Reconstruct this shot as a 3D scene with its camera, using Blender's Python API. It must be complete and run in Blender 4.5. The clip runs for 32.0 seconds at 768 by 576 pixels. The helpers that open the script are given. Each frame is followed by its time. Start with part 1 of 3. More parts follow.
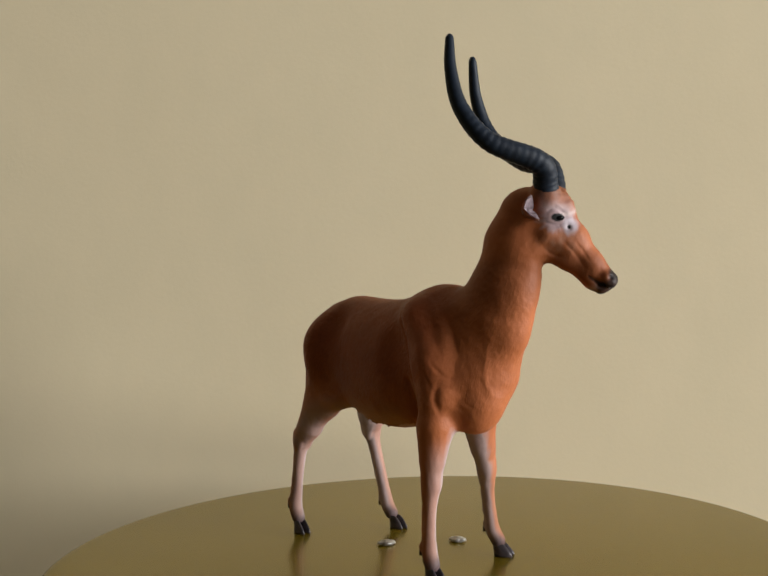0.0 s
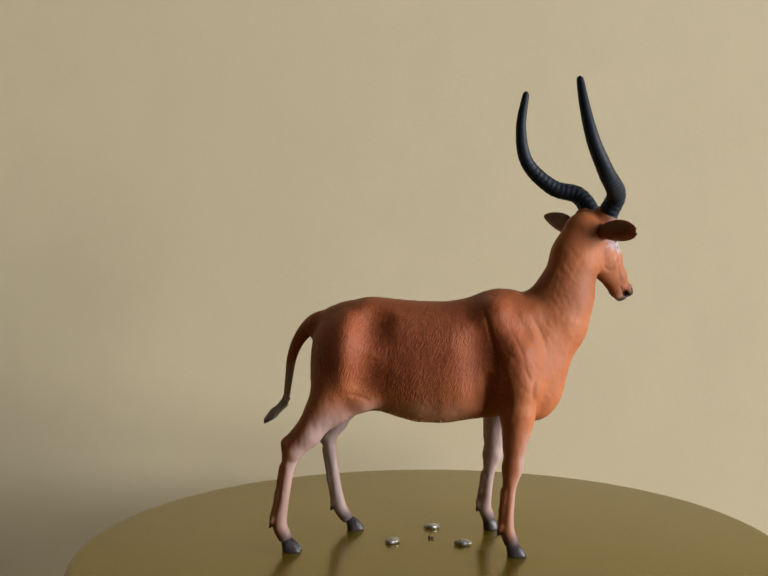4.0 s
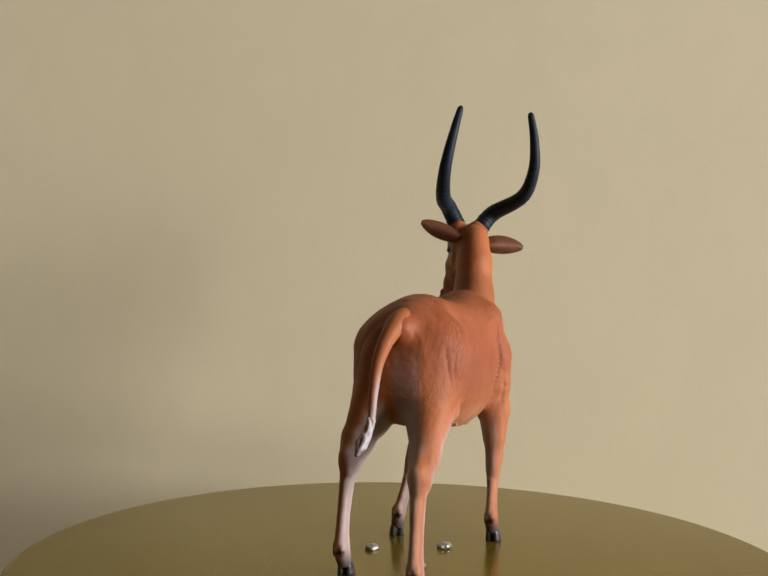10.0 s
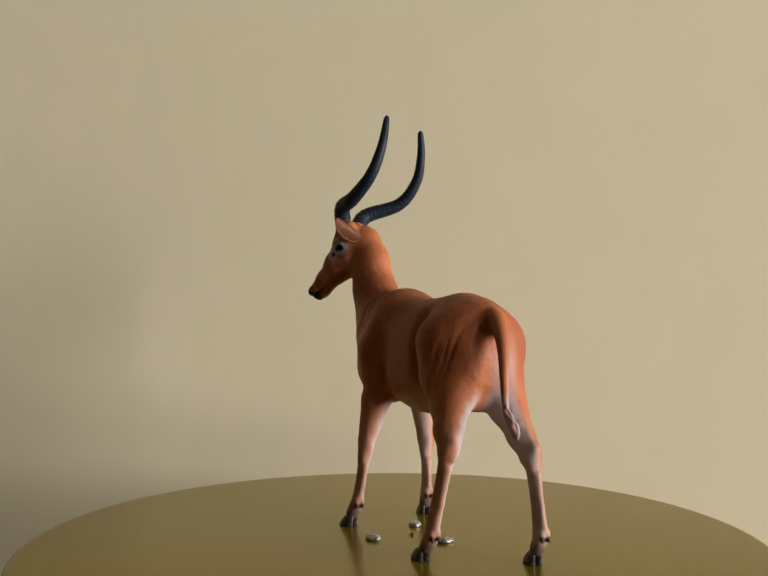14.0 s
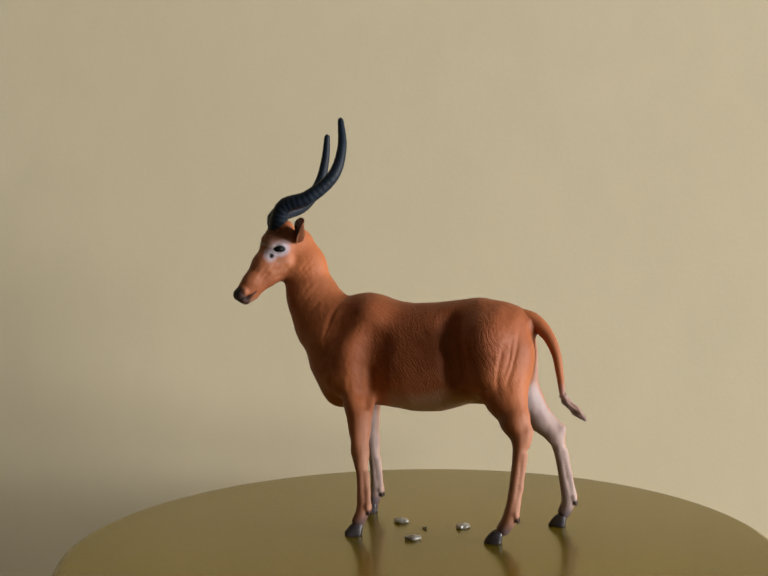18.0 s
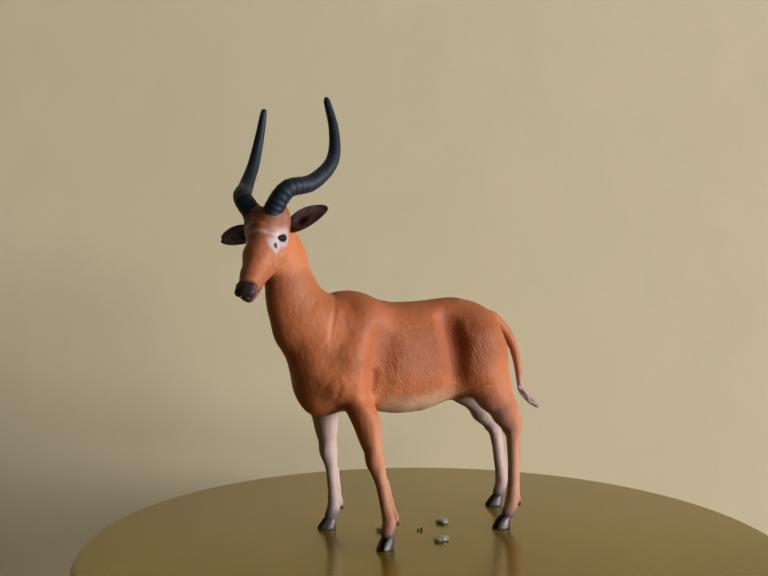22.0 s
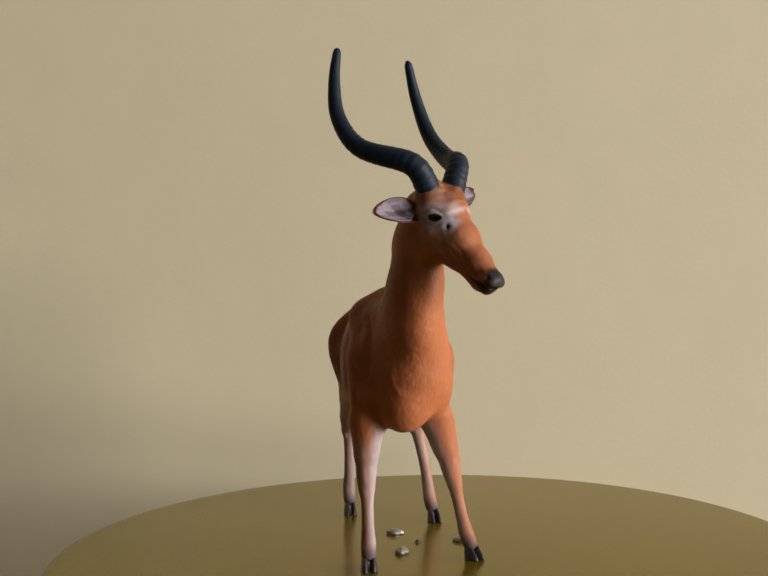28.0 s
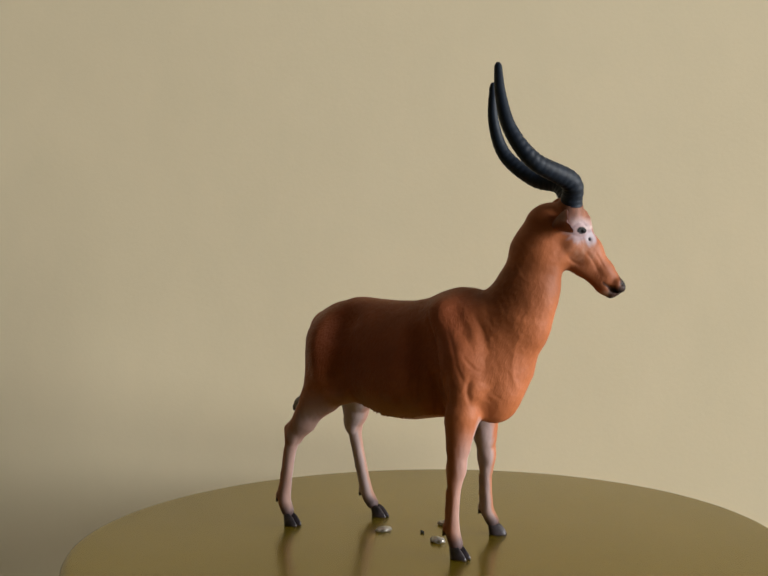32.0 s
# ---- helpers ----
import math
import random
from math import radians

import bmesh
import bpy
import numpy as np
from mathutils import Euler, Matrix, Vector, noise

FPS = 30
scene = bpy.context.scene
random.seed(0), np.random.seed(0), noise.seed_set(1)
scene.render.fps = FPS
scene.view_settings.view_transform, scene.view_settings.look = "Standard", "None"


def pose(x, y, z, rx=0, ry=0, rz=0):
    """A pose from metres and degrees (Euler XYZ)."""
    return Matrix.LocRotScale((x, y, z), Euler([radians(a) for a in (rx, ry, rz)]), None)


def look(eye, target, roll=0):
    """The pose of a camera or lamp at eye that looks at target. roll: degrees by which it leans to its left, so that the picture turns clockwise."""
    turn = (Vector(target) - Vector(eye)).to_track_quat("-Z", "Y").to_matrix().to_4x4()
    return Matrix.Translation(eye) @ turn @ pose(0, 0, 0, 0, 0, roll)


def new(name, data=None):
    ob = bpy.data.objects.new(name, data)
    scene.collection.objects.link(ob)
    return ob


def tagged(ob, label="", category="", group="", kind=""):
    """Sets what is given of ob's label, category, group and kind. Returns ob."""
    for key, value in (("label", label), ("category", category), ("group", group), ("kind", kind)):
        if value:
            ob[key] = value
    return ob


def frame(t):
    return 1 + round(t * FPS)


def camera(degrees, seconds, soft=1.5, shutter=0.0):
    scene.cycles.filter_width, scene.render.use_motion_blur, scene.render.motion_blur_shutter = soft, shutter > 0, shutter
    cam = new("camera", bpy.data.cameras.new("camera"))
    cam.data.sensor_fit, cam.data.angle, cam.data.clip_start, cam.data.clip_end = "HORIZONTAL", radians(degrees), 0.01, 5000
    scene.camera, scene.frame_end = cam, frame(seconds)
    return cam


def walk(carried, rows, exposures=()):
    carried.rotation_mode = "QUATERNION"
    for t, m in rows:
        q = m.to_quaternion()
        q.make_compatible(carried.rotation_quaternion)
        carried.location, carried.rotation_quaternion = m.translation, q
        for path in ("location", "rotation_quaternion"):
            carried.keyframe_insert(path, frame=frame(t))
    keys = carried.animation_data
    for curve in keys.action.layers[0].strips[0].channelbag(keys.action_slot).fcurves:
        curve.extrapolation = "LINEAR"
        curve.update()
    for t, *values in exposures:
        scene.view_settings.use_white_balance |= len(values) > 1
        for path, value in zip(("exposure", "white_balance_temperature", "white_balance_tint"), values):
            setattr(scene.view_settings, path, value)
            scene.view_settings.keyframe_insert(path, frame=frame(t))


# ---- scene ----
cam = camera(48.07, 32.0, soft=1.6)


def eye(x, y, z, left, up, roll):
    """Camera pose: its place, turned left and up and leaning by degrees."""
    a, b = radians(left), radians(up)
    way = Vector((-math.sin(a) * math.cos(b), math.cos(a) * math.cos(b), math.sin(b)))
    at = Vector((x, y, z))
    return look(at, at + way, roll)


# seconds, camera x, y, z, degrees to the left, degrees up, roll, heading of the turntable
TURN = [
    (0.0, -0.00005, -0.23333, 0.06529, 2.734, 1.317, -1.126, -50.700),
    (1.0, -0.00026, -0.24010, 0.06537, 3.046, 1.325, -0.413, -38.436),
    (2.0, -0.00035, -0.24507, 0.06547, 3.332, 1.401, -0.056, -26.202),
    (3.0, 0.00026, -0.24716, 0.06542, 3.427, 1.431, -0.012, -14.000),
    (4.0, 0.00064, -0.24787, 0.06520, 3.519, 1.424, -0.164, -1.828),
    (5.0, 0.00117, -0.24730, 0.06500, 3.497, 1.524, -0.361, 10.312),
    (6.0, 0.00164, -0.24562, 0.06472, 3.441, 1.591, -0.641, 22.422),
    (7.0, 0.00237, -0.24303, 0.06436, 3.381, 1.748, -0.935, 34.500),
    (8.0, 0.00394, -0.23909, 0.06389, 3.367, 1.893, -0.760, 46.548),
    (9.0, 0.00572, -0.23521, 0.06333, 3.614, 1.985, -0.304, 58.564),
    (10.0, 0.00807, -0.23330, 0.06284, 3.901, 1.968, 0.264, 70.550),
    (11.0, 0.01003, -0.23409, 0.06227, 3.989, 1.668, 0.508, 82.504),
    (12.0, 0.01163, -0.23833, 0.06214, 3.853, 1.628, 0.526, 94.428),
    (13.0, 0.01142, -0.24317, 0.06249, 3.833, 1.589, 0.382, 106.320),
    (14.0, 0.01058, -0.24785, 0.06316, 4.010, 1.655, 0.304, 118.182),
    (15.0, 0.01041, -0.25191, 0.06393, 4.318, 1.621, -0.057, 130.012),
    (16.0, 0.01073, -0.25509, 0.06466, 4.673, 1.605, -0.400, 141.812),
    (17.0, 0.01161, -0.25683, 0.06517, 4.824, 1.519, -0.571, 153.581),
    (18.0, 0.01228, -0.25735, 0.06553, 4.880, 1.415, -0.593, 165.318),
    (19.0, 0.01258, -0.25690, 0.06595, 4.959, 1.343, -0.511, 177.025),
    (20.0, 0.01273, -0.25617, 0.06645, 5.073, 1.239, -0.458, 188.700),
    (21.0, 0.01284, -0.25488, 0.06696, 5.131, 1.138, -0.435, 200.345),
    (22.0, 0.01275, -0.25304, 0.06704, 4.980, 1.013, -0.405, 211.958),
    (23.0, 0.01142, -0.25058, 0.06658, 4.685, 0.904, -0.234, 223.541),
    (24.0, 0.00987, -0.24786, 0.06589, 4.166, 0.916, 0.152, 235.092),
    (25.0, 0.00863, -0.24478, 0.06527, 3.852, 1.034, 0.305, 246.613),
    (26.0, 0.00889, -0.24191, 0.06497, 3.955, 1.199, 0.050, 258.102),
    (27.0, 0.00996, -0.23954, 0.06493, 4.429, 1.360, -0.535, 269.560),
    (28.0, 0.01123, -0.23838, 0.06480, 4.872, 1.401, -1.054, 280.988),
    (29.0, 0.01215, -0.23854, 0.06443, 5.015, 1.339, -1.121, 292.385),
    (30.0, 0.01205, -0.24101, 0.06405, 5.043, 1.394, -1.058, 303.750),
    (31.0, 0.01059, -0.24613, 0.06383, 5.022, 1.513, -0.709, 315.084),
    (32.0, 0.00873, -0.25197, 0.06371, 4.840, 1.709, -0.290, 326.388),
]
walk(cam, [(t, eye(*place)) for t, *place, _ in TURN])

# ---- world and light ----
world = bpy.data.worlds.new("sky")
scene.world = world
world.use_nodes = True
wn = world.node_tree
sky = wn.nodes.new("ShaderNodeTexSky")
sky.sky_type, sky.sun_disc = "NISHITA", False
sky.sun_elevation, sky.sun_rotation = radians(35), radians(140)
wn.nodes["Background"].inputs["Strength"].default_value = 0.1
wn.links.new(sky.outputs["Color"], wn.nodes["Background"].inputs["Color"])
scene.view_settings.exposure = 0.0


def window_lamp(name, m, w, h, power, colour):
    data = bpy.data.lights.new(name, "AREA")
    data.shape, data.size, data.size_y = "RECTANGLE", w, h
    data.energy, data.color = power, colour
    data.spread = radians(130)  # beam narrowed to dim the wall's right side; no deep reveal is built
    ob = new(name, data)
    ob.matrix_world = m
    return ob


WIN = (2.60, -1.05, 0.30)  # middle of the window in the side wall
window_lamp("window_daylight", look((2.59, WIN[1], WIN[2]), (0.0, WIN[1], WIN[2])), 1.9, 1.5, 86.0, (0.965, 0.97, 0.965))


# ---- materials ----
def material(name, rough=0.6, metal=0.0, colour=(0.5, 0.5, 0.5)):
    m = bpy.data.materials.new(name)
    m.use_nodes = True
    bsdf = m.node_tree.nodes["Principled BSDF"]
    bsdf.inputs["Roughness"].default_value = rough
    bsdf.inputs["Metallic"].default_value = metal
    bsdf.inputs["Base Color"].default_value = (*colour, 1)
    return m, m.node_tree, bsdf


def coords(nt, kind="Object"):
    return nt.nodes.new("ShaderNodeTexCoord").outputs[kind]


def noise_tex(nt, vec, scale, detail=4.0, rough=0.55):
    n = nt.nodes.new("ShaderNodeTexNoise")
    n.inputs["Scale"].default_value, n.inputs["Detail"].default_value, n.inputs["Roughness"].default_value = scale, detail, rough
    nt.links.new(vec, n.inputs["Vector"])
    return n.outputs["Fac"]


def ramp(nt, fac, stops):
    r = nt.nodes.new("ShaderNodeValToRGB")
    e = r.color_ramp.elements
    for i, (p, c) in enumerate(stops):
        el = e[i] if i < 2 else e.new(p)
        el.position, el.color = p, (*c, 1)
    nt.links.new(fac, r.inputs["Fac"])
    return r.outputs["Color"]


def blend(nt, fac, a, b, mode="MIX"):
    n = nt.nodes.new("ShaderNodeMix")
    n.data_type, n.blend_type = "RGBA", mode
    for sock, val in ((n.inputs[0], fac), (n.inputs[6], a), (n.inputs[7], b)):
        if isinstance(val, (int, float)):
            sock.default_value = val
        elif isinstance(val, tuple):
            sock.default_value = (*val, 1)
        else:
            nt.links.new(val, sock)
    return n.outputs[2]


def bump(nt, bsdf, height, strength, dist, under=None):
    b = nt.nodes.new("ShaderNodeBump")
    b.inputs["Strength"].default_value, b.inputs["Distance"].default_value = strength, dist
    nt.links.new(height, b.inputs["Height"])
    if under is not None:
        nt.links.new(under, b.inputs["Normal"])
    nt.links.new(b.outputs["Normal"], bsdf.inputs["Normal"])
    return b.outputs["Normal"]


def stretched(nt, vec, scale, turn=(0, 0, 0)):
    m = nt.nodes.new("ShaderNodeMapping")
    m.inputs["Scale"].default_value = scale
    m.inputs["Rotation"].default_value = [radians(a) for a in turn]
    nt.links.new(vec, m.inputs["Vector"])
    return m.outputs["Vector"]


def mat_wall():
    m, nt, b = material("matt_beige_wall", 0.9)
    v = coords(nt)
    big = ramp(nt, noise_tex(nt, v, 3.0, 3.0), [(0.3, (0.765, 0.65, 0.440)), (0.7, (0.815, 0.705, 0.490))])
    fine = ramp(nt, noise_tex(nt, stretched(nt, v, (1, 1, 0.6)), 60.0, 5.0), [(0.3, (0.98, 0.985, 0.985)), (0.7, (1.012, 1.01, 1.01))])
    nt.links.new(blend(nt, 1.0, big, fine, "MULTIPLY"), b.inputs["Base Color"])
    bump(nt, b, noise_tex(nt, v, 700.0, 4.0), 0.12, 0.0004)
    return m


def mat_room(name, colour):
    m, nt, b = material(name, 0.85)
    v = coords(nt)
    c = [x * 0.93 for x in colour]
    nt.links.new(ramp(nt, noise_tex(nt, v, 2.0), [(0.3, tuple(c)), (0.7, colour)]), b.inputs["Base Color"])
    bump(nt, b, noise_tex(nt, v, 300.0), 0.1, 0.0005)
    return m


def mat_disc():
    m, nt, b = material("satin_olive_gold", 0.3)
    v = coords(nt)
    big = ramp(nt, noise_tex(nt, v, 18.0, 4.0), [(0.3, (0.250, 0.180, 0.011)), (0.7, (0.296, 0.211, 0.016))])
    nt.links.new(big, b.inputs["Base Color"])
    b.inputs["Specular IOR Level"].default_value = 0.28
    b.inputs["Metallic"].default_value = 0.47
    rr = nt.nodes.new("ShaderNodeMapRange")
    rr.inputs["To Min"].default_value, rr.inputs["To Max"].default_value = 0.17, 0.25
    nt.links.new(noise_tex(nt, v, 90.0, 5.0), rr.inputs["Value"])
    nt.links.new(rr.outputs[0], b.inputs["Roughness"])
    bump(nt, b, noise_tex(nt, v, 900.0, 3.0), 0.04, 0.0002)
    return m


def mat_hide():
    m, nt, b = material("painted_hide", 0.56)
    b.inputs["Specular IOR Level"].default_value = 0.24
    at = nt.nodes.new("ShaderNodeAttribute")
    at.attribute_name = "paint"
    v = coords(nt)
    # short modelled strokes that lie down and back
    lay = nt.nodes.new("ShaderNodeMapping")
    lay.vector_type = "TEXTURE"
    lay.inputs["Scale"].default_value = (0.0015, 0.0007, 0.00037)
    lay.inputs["Rotation"].default_value = (0, radians(-61), 0)
    bend = nt.nodes.new("ShaderNodeTexNoise")
    bend.inputs["Scale"].default_value, bend.inputs["Detail"].default_value = 70.0, 1.0
    nt.links.new(v, bend.inputs["Vector"])
    sway = nt.nodes.new("ShaderNodeVectorMath")
    sway.operation = "SCALE"
    nt.links.new(bend.outputs["Color"], sway.inputs[0])
    sway.inputs["Scale"].default_value = 0.006
    add = nt.nodes.new("ShaderNodeVectorMath")
    nt.links.new(v, add.inputs[0])
    nt.links.new(sway.outputs[0], add.inputs[1])
    nt.links.new(add.outputs[0], lay.inputs["Vector"])
    hair = noise_tex(nt, lay.outputs["Vector"], 1.0, 2.0, 0.55)
    tone = ramp(nt, noise_tex(nt, v, 90.0, 5.0), [(0.3, (0.88, 0.85, 0.83)), (0.7, (1.08, 1.08, 1.08))])
    tip = ramp(nt, hair, [(0.35, (0.91, 0.88, 0.87)), (0.68, (1.08, 1.09, 1.10))])
    worn = blend(nt, at.outputs["Alpha"], (1.0, 1.0, 1.0), tip)
    nt.links.new(blend(nt, 1.0, blend(nt, 1.0, at.outputs["Color"], tone, "MULTIPLY"), worn, "MULTIPLY"), b.inputs["Base Color"])
    n1 = bump(nt, b, noise_tex(nt, v, 420.0, 4.0), 0.25, 0.0005)
    high = nt.nodes.new("ShaderNodeMath")
    high.operation = "MULTIPLY"
    nt.links.new(hair, high.inputs[0])
    nt.links.new(at.outputs["Alpha"], high.inputs[1])
    bump(nt, b, high.outputs[0], 1.0, 0.00030, n1)
    return m


def mat_plain(name, c0, c1, rough, scale=400.0, strength=0.25):
    m, nt, b = material(name, rough)
    v = coords(nt)
    nt.links.new(ramp(nt, noise_tex(nt, v, scale, 4.0), [(0.3, c0), (0.7, c1)]), b.inputs["Base Color"])
    bump(nt, b, noise_tex(nt, v, scale * 2.5, 3.0), strength, 0.0003)
    return m


WALL = mat_wall()
# paints of the unseen walls and ceiling, kept dark and warm against bounce light
ROOM = mat_room("dull_room_paint", (0.082, 0.062, 0.026))
CEIL = mat_room("dim_ceiling_paint", (0.10, 0.093, 0.08))
TABLE = mat_plain("dark_olive_tabletop", (0.10, 0.085, 0.035), (0.14, 0.115, 0.05), 0.5, 30.0, 0.1)
DISC = mat_disc()
HIDE = mat_hide()
HORN = mat_plain("black_horn_paint", (0.004, 0.008, 0.016), (0.010, 0.017, 0.030), 0.55)
HORN.node_tree.nodes["Principled BSDF"].inputs["Specular IOR Level"].default_value = 0.24
HOOF = mat_plain("dark_hoof_paint", (0.022, 0.018, 0.022), (0.085, 0.070, 0.080), 0.38, 500.0, 0.4)
EYE = mat_plain("black_eye_paint", (0.003, 0.003, 0.003), (0.005, 0.005, 0.006), 0.3, 200.0, 0.0)
EYE.node_tree.nodes["Principled BSDF"].inputs["Specular IOR Level"].default_value = 0.1
STONE = mat_plain("silvery_pellet", (0.34, 0.32, 0.30), (0.62, 0.60, 0.57), 0.3, 600.0, 0.5)
STONE.node_tree.nodes["Principled BSDF"].inputs["Metallic"].default_value = 0.55
DIRT = mat_plain("black_crumb", (0.012, 0.011, 0.009), (0.04, 0.035, 0.03), 0.7)


# ---- mesh helpers ----
def part(name, bm, mat, parent=None, label="", smooth=True):
    me = bpy.data.meshes.new(name)
    bm.to_mesh(me)
    bm.free()
    return part_mesh(name, me, mat, parent, label, smooth)


def part_mesh(name, me, mat, parent=None, label="", smooth=True):
    me.materials.append(mat)
    if smooth:
        me.shade_smooth()
    ob = new(name, me)
    ob.parent = parent
    if label:
        tagged(ob, label)
    return ob


def box_bm(x0, y0, z0, x1, y1, z1, bev=0.0):
    bm = bmesh.new()
    bmesh.ops.create_cube(bm, size=1.0)
    for v in bm.verts:
        v.co = ((x0 + x1) / 2 + v.co.x * (x1 - x0), (y0 + y1) / 2 + v.co.y * (y1 - y0), (z0 + z1) / 2 + v.co.z * (z1 - z0))
    if bev:
        bmesh.ops.bevel(bm, geom=bm.edges[:], offset=bev, segments=2, affect="EDGES")
    return bm


def lathe_bm(profile, n=96):
    """A turned body from (radius, z) pairs."""
    bm = bmesh.new()
    rings = []
    for r, z in profile:
        if r < 1e-6:
            rings.append([bm.verts.new((0, 0, z))])
        else:
            rings.append([bm.verts.new((r * math.cos(2 * math.pi * i / n), r * math.sin(2 * math.pi * i / n), z)) for i in range(n)])
    for a, b in zip(rings, rings[1:]):
        for i in range(n):
            j = (i + 1) % n
            if len(a) == 1:
                bm.faces.new((a[0], b[i], b[j]))
            elif len(b) == 1:
                bm.faces.new((a[i], b[0], a[j]))
            else:
                bm.faces.new((a[i], b[i], b[j], a[j]))
    bmesh.ops.recalc_face_normals(bm, faces=bm.faces[:])
    return bm


def spline(pts, n):
    """Points along a Catmull-Rom curve through pts."""
    p = [np.array(a, float) for a in pts]
    p = [2 * p[0] - p[1]] + p + [2 * p[-1] - p[-2]]
    out = []
    for i in range(1, len(p) - 2):
        for u in np.linspace(0, 1, n, endpoint=False):
            a, b, c, d = p[i - 1], p[i], p[i + 1], p[i + 2]
            out.append(0.5 * (2 * b + (c - a) * u + (2 * a - 5 * b + 4 * c - d) * u * u + (3 * b - a - 3 * c + d) * u ** 3))
    return np.array(out + [p[-2]])


def tube_bm(path, radii, n=20):
    """A closed tube round a path; radii per point."""
    bm = bmesh.new()
    rings = []
    up = Vector((0.3, 0.2, 1.0)).normalized()
    for i, c in enumerate(path):
        d = Vector((path[min(i + 1, len(path) - 1)] - path[max(i - 1, 0)]).tolist()).normalized()
        s = d.cross(up)
        s = s.normalized() if s.length > 1e-4 else Vector((1, 0, 0))
        up = s.cross(d).normalized()
        rings.append([bm.verts.new(Vector(c.tolist()) + float(radii[i]) * (math.cos(a) * s + math.sin(a) * up)) for a in [2 * math.pi * k / n for k in range(n)]])
    for a, b in zip(rings, rings[1:]):
        for i in range(n):
            bm.faces.new((a[i], a[(i + 1) % n], b[(i + 1) % n], b[i]))
    bm.faces.new(rings[0][::-1])
    bm.faces.new(rings[-1])
    bmesh.ops.recalc_face_normals(bm, faces=bm.faces[:])
    return bm


# ---- the room ----
def slab(name, bm, mat, smooth=False):
    return tagged(part(name, bm, mat, None, "", smooth), kind="structure")


slab("wall_back", box_bm(-1.6, 0.125, -0.80, 2.72, 0.37, 1.8), WALL)
# these sides are never in view; added to close the room
slab("wall_left", box_bm(-1.72, -3.0, -0.80, -1.6, 0.37, 1.8), ROOM)
slab("wall_front", box_bm(-1.6, -3.0, -0.80, 2.72, -2.88, 1.8), ROOM)
slab("ceiling", box_bm(-1.72, -3.0, 1.8, 2.72, 0.37, 1.9), CEIL)
slab("floor", box_bm(-1.72, -3.0, -0.90, 2.72, 0.37, -0.80), TABLE)


def side_wall():
    """The wall with the window opening."""
    y0, y1, z0, z1 = WIN[1] - 0.99, WIN[1] + 0.99, WIN[2] - 0.79, WIN[2] + 0.79
    bm = bmesh.new()
    for a, b, c, d in ((-2.88, y0, -0.8, 1.8), (y1, 0.125, -0.8, 1.8), (y0, y1, -0.8, z0), (y0, y1, z1, 1.8)):
        other = box_bm(2.60, a, c, 2.72, b, d)
        me = bpy.data.meshes.new("piece")
        other.to_mesh(me)
        other.free()
        bm.from_mesh(me)
        bpy.data.meshes.remove(me)
    return slab("wall_right", bm, ROOM)


side_wall()


# ---- the figurine: a solid from blended rounded forms ----
MM = 0.001
STEP = 0.34
LOW, HIGH = np.array((-45.0, -27.0, -1.0)), np.array((64.0, 17.0, 97.5))
NX, NY, NZ = [int(math.ceil(a)) + 1 for a in (HIGH - LOW) / STEP]
GX = (LOW[0] + STEP * np.arange(NX)).astype(np.float32)
GY = (LOW[1] + STEP * np.arange(NY)).astype(np.float32)
GZ = (LOW[2] + STEP * np.arange(NZ)).astype(np.float32)
FIELD = np.full((NX, NY, NZ), 20.0, np.float32)


def window(lo, hi, pad):
    s = []
    for k, n in ((0, NX), (1, NY), (2, NZ)):
        a = int(max(0, math.floor((lo[k] - pad - LOW[k]) / STEP)))
        b = int(min(n, math.ceil((hi[k] + pad - LOW[k]) / STEP) + 1))
        s.append(slice(a, b))
    X = GX[s[0]][:, None, None]
    Y = GY[s[1]][None, :, None]
    Z = GZ[s[2]][None, None, :]
    return tuple(s), X, Y, Z


def join(s, d, k):
    """Blend a form into the solid over k mm."""
    f = FIELD[s]
    h = np.clip(0.5 + 0.5 * (f - d) / k, 0, 1)
    FIELD[s] = f * (1 - h) + d * h - k * h * (1 - h)


def carve(s, d, k):
    f = FIELD[s]
    h = np.clip(0.5 - 0.5 * (f + d) / k, 0, 1)
    FIELD[s] = f * (1 - h) - d * h + k * h * (1 - h)


def cone_dist(X, Y, Z, a, b, ra, rb, squeeze=1.0, side=(0, 1, 0)):
    a, b, n = np.array(a, float), np.array(b, float), np.array(side, float)

    def warp(x, y, z):
        q = (x * n[0] + y * n[1] + z * n[2]) * (1 / squeeze - 1)
        return x + q * n[0], y + q * n[1], z + q * n[2]

    px, py, pz = warp(X - a[0], Y - a[1], Z - a[2])
    ab = np.array(warp(*(b - a)))
    t = np.clip((px * ab[0] + py * ab[1] + pz * ab[2]) / (ab @ ab), 0, 1)
    d = np.sqrt((px - t * ab[0]) ** 2 + (py - t * ab[1]) ** 2 + (pz - t * ab[2]) ** 2)
    return (d - (ra + (rb - ra) * t)) * (0.5 + 0.5 * squeeze)


def limb(pts, k, squeeze=1.0, side=(0, 1, 0), cut=False, inner=2.0, even=False):
    """A chain of (x, y, z, radius), blended into the solid over k mm; even rounds its course."""
    if even:
        pts, inner = [tuple(p) for p in spline(pts, 4).tolist()], 0.05
    lo = np.min([np.array(p[:3]) - p[3] / min(squeeze, 1) for p in pts], 0)
    hi = np.max([np.array(p[:3]) + p[3] / min(squeeze, 1) for p in pts], 0)
    s, X, Y, Z = window(lo, hi, k + 1.5)
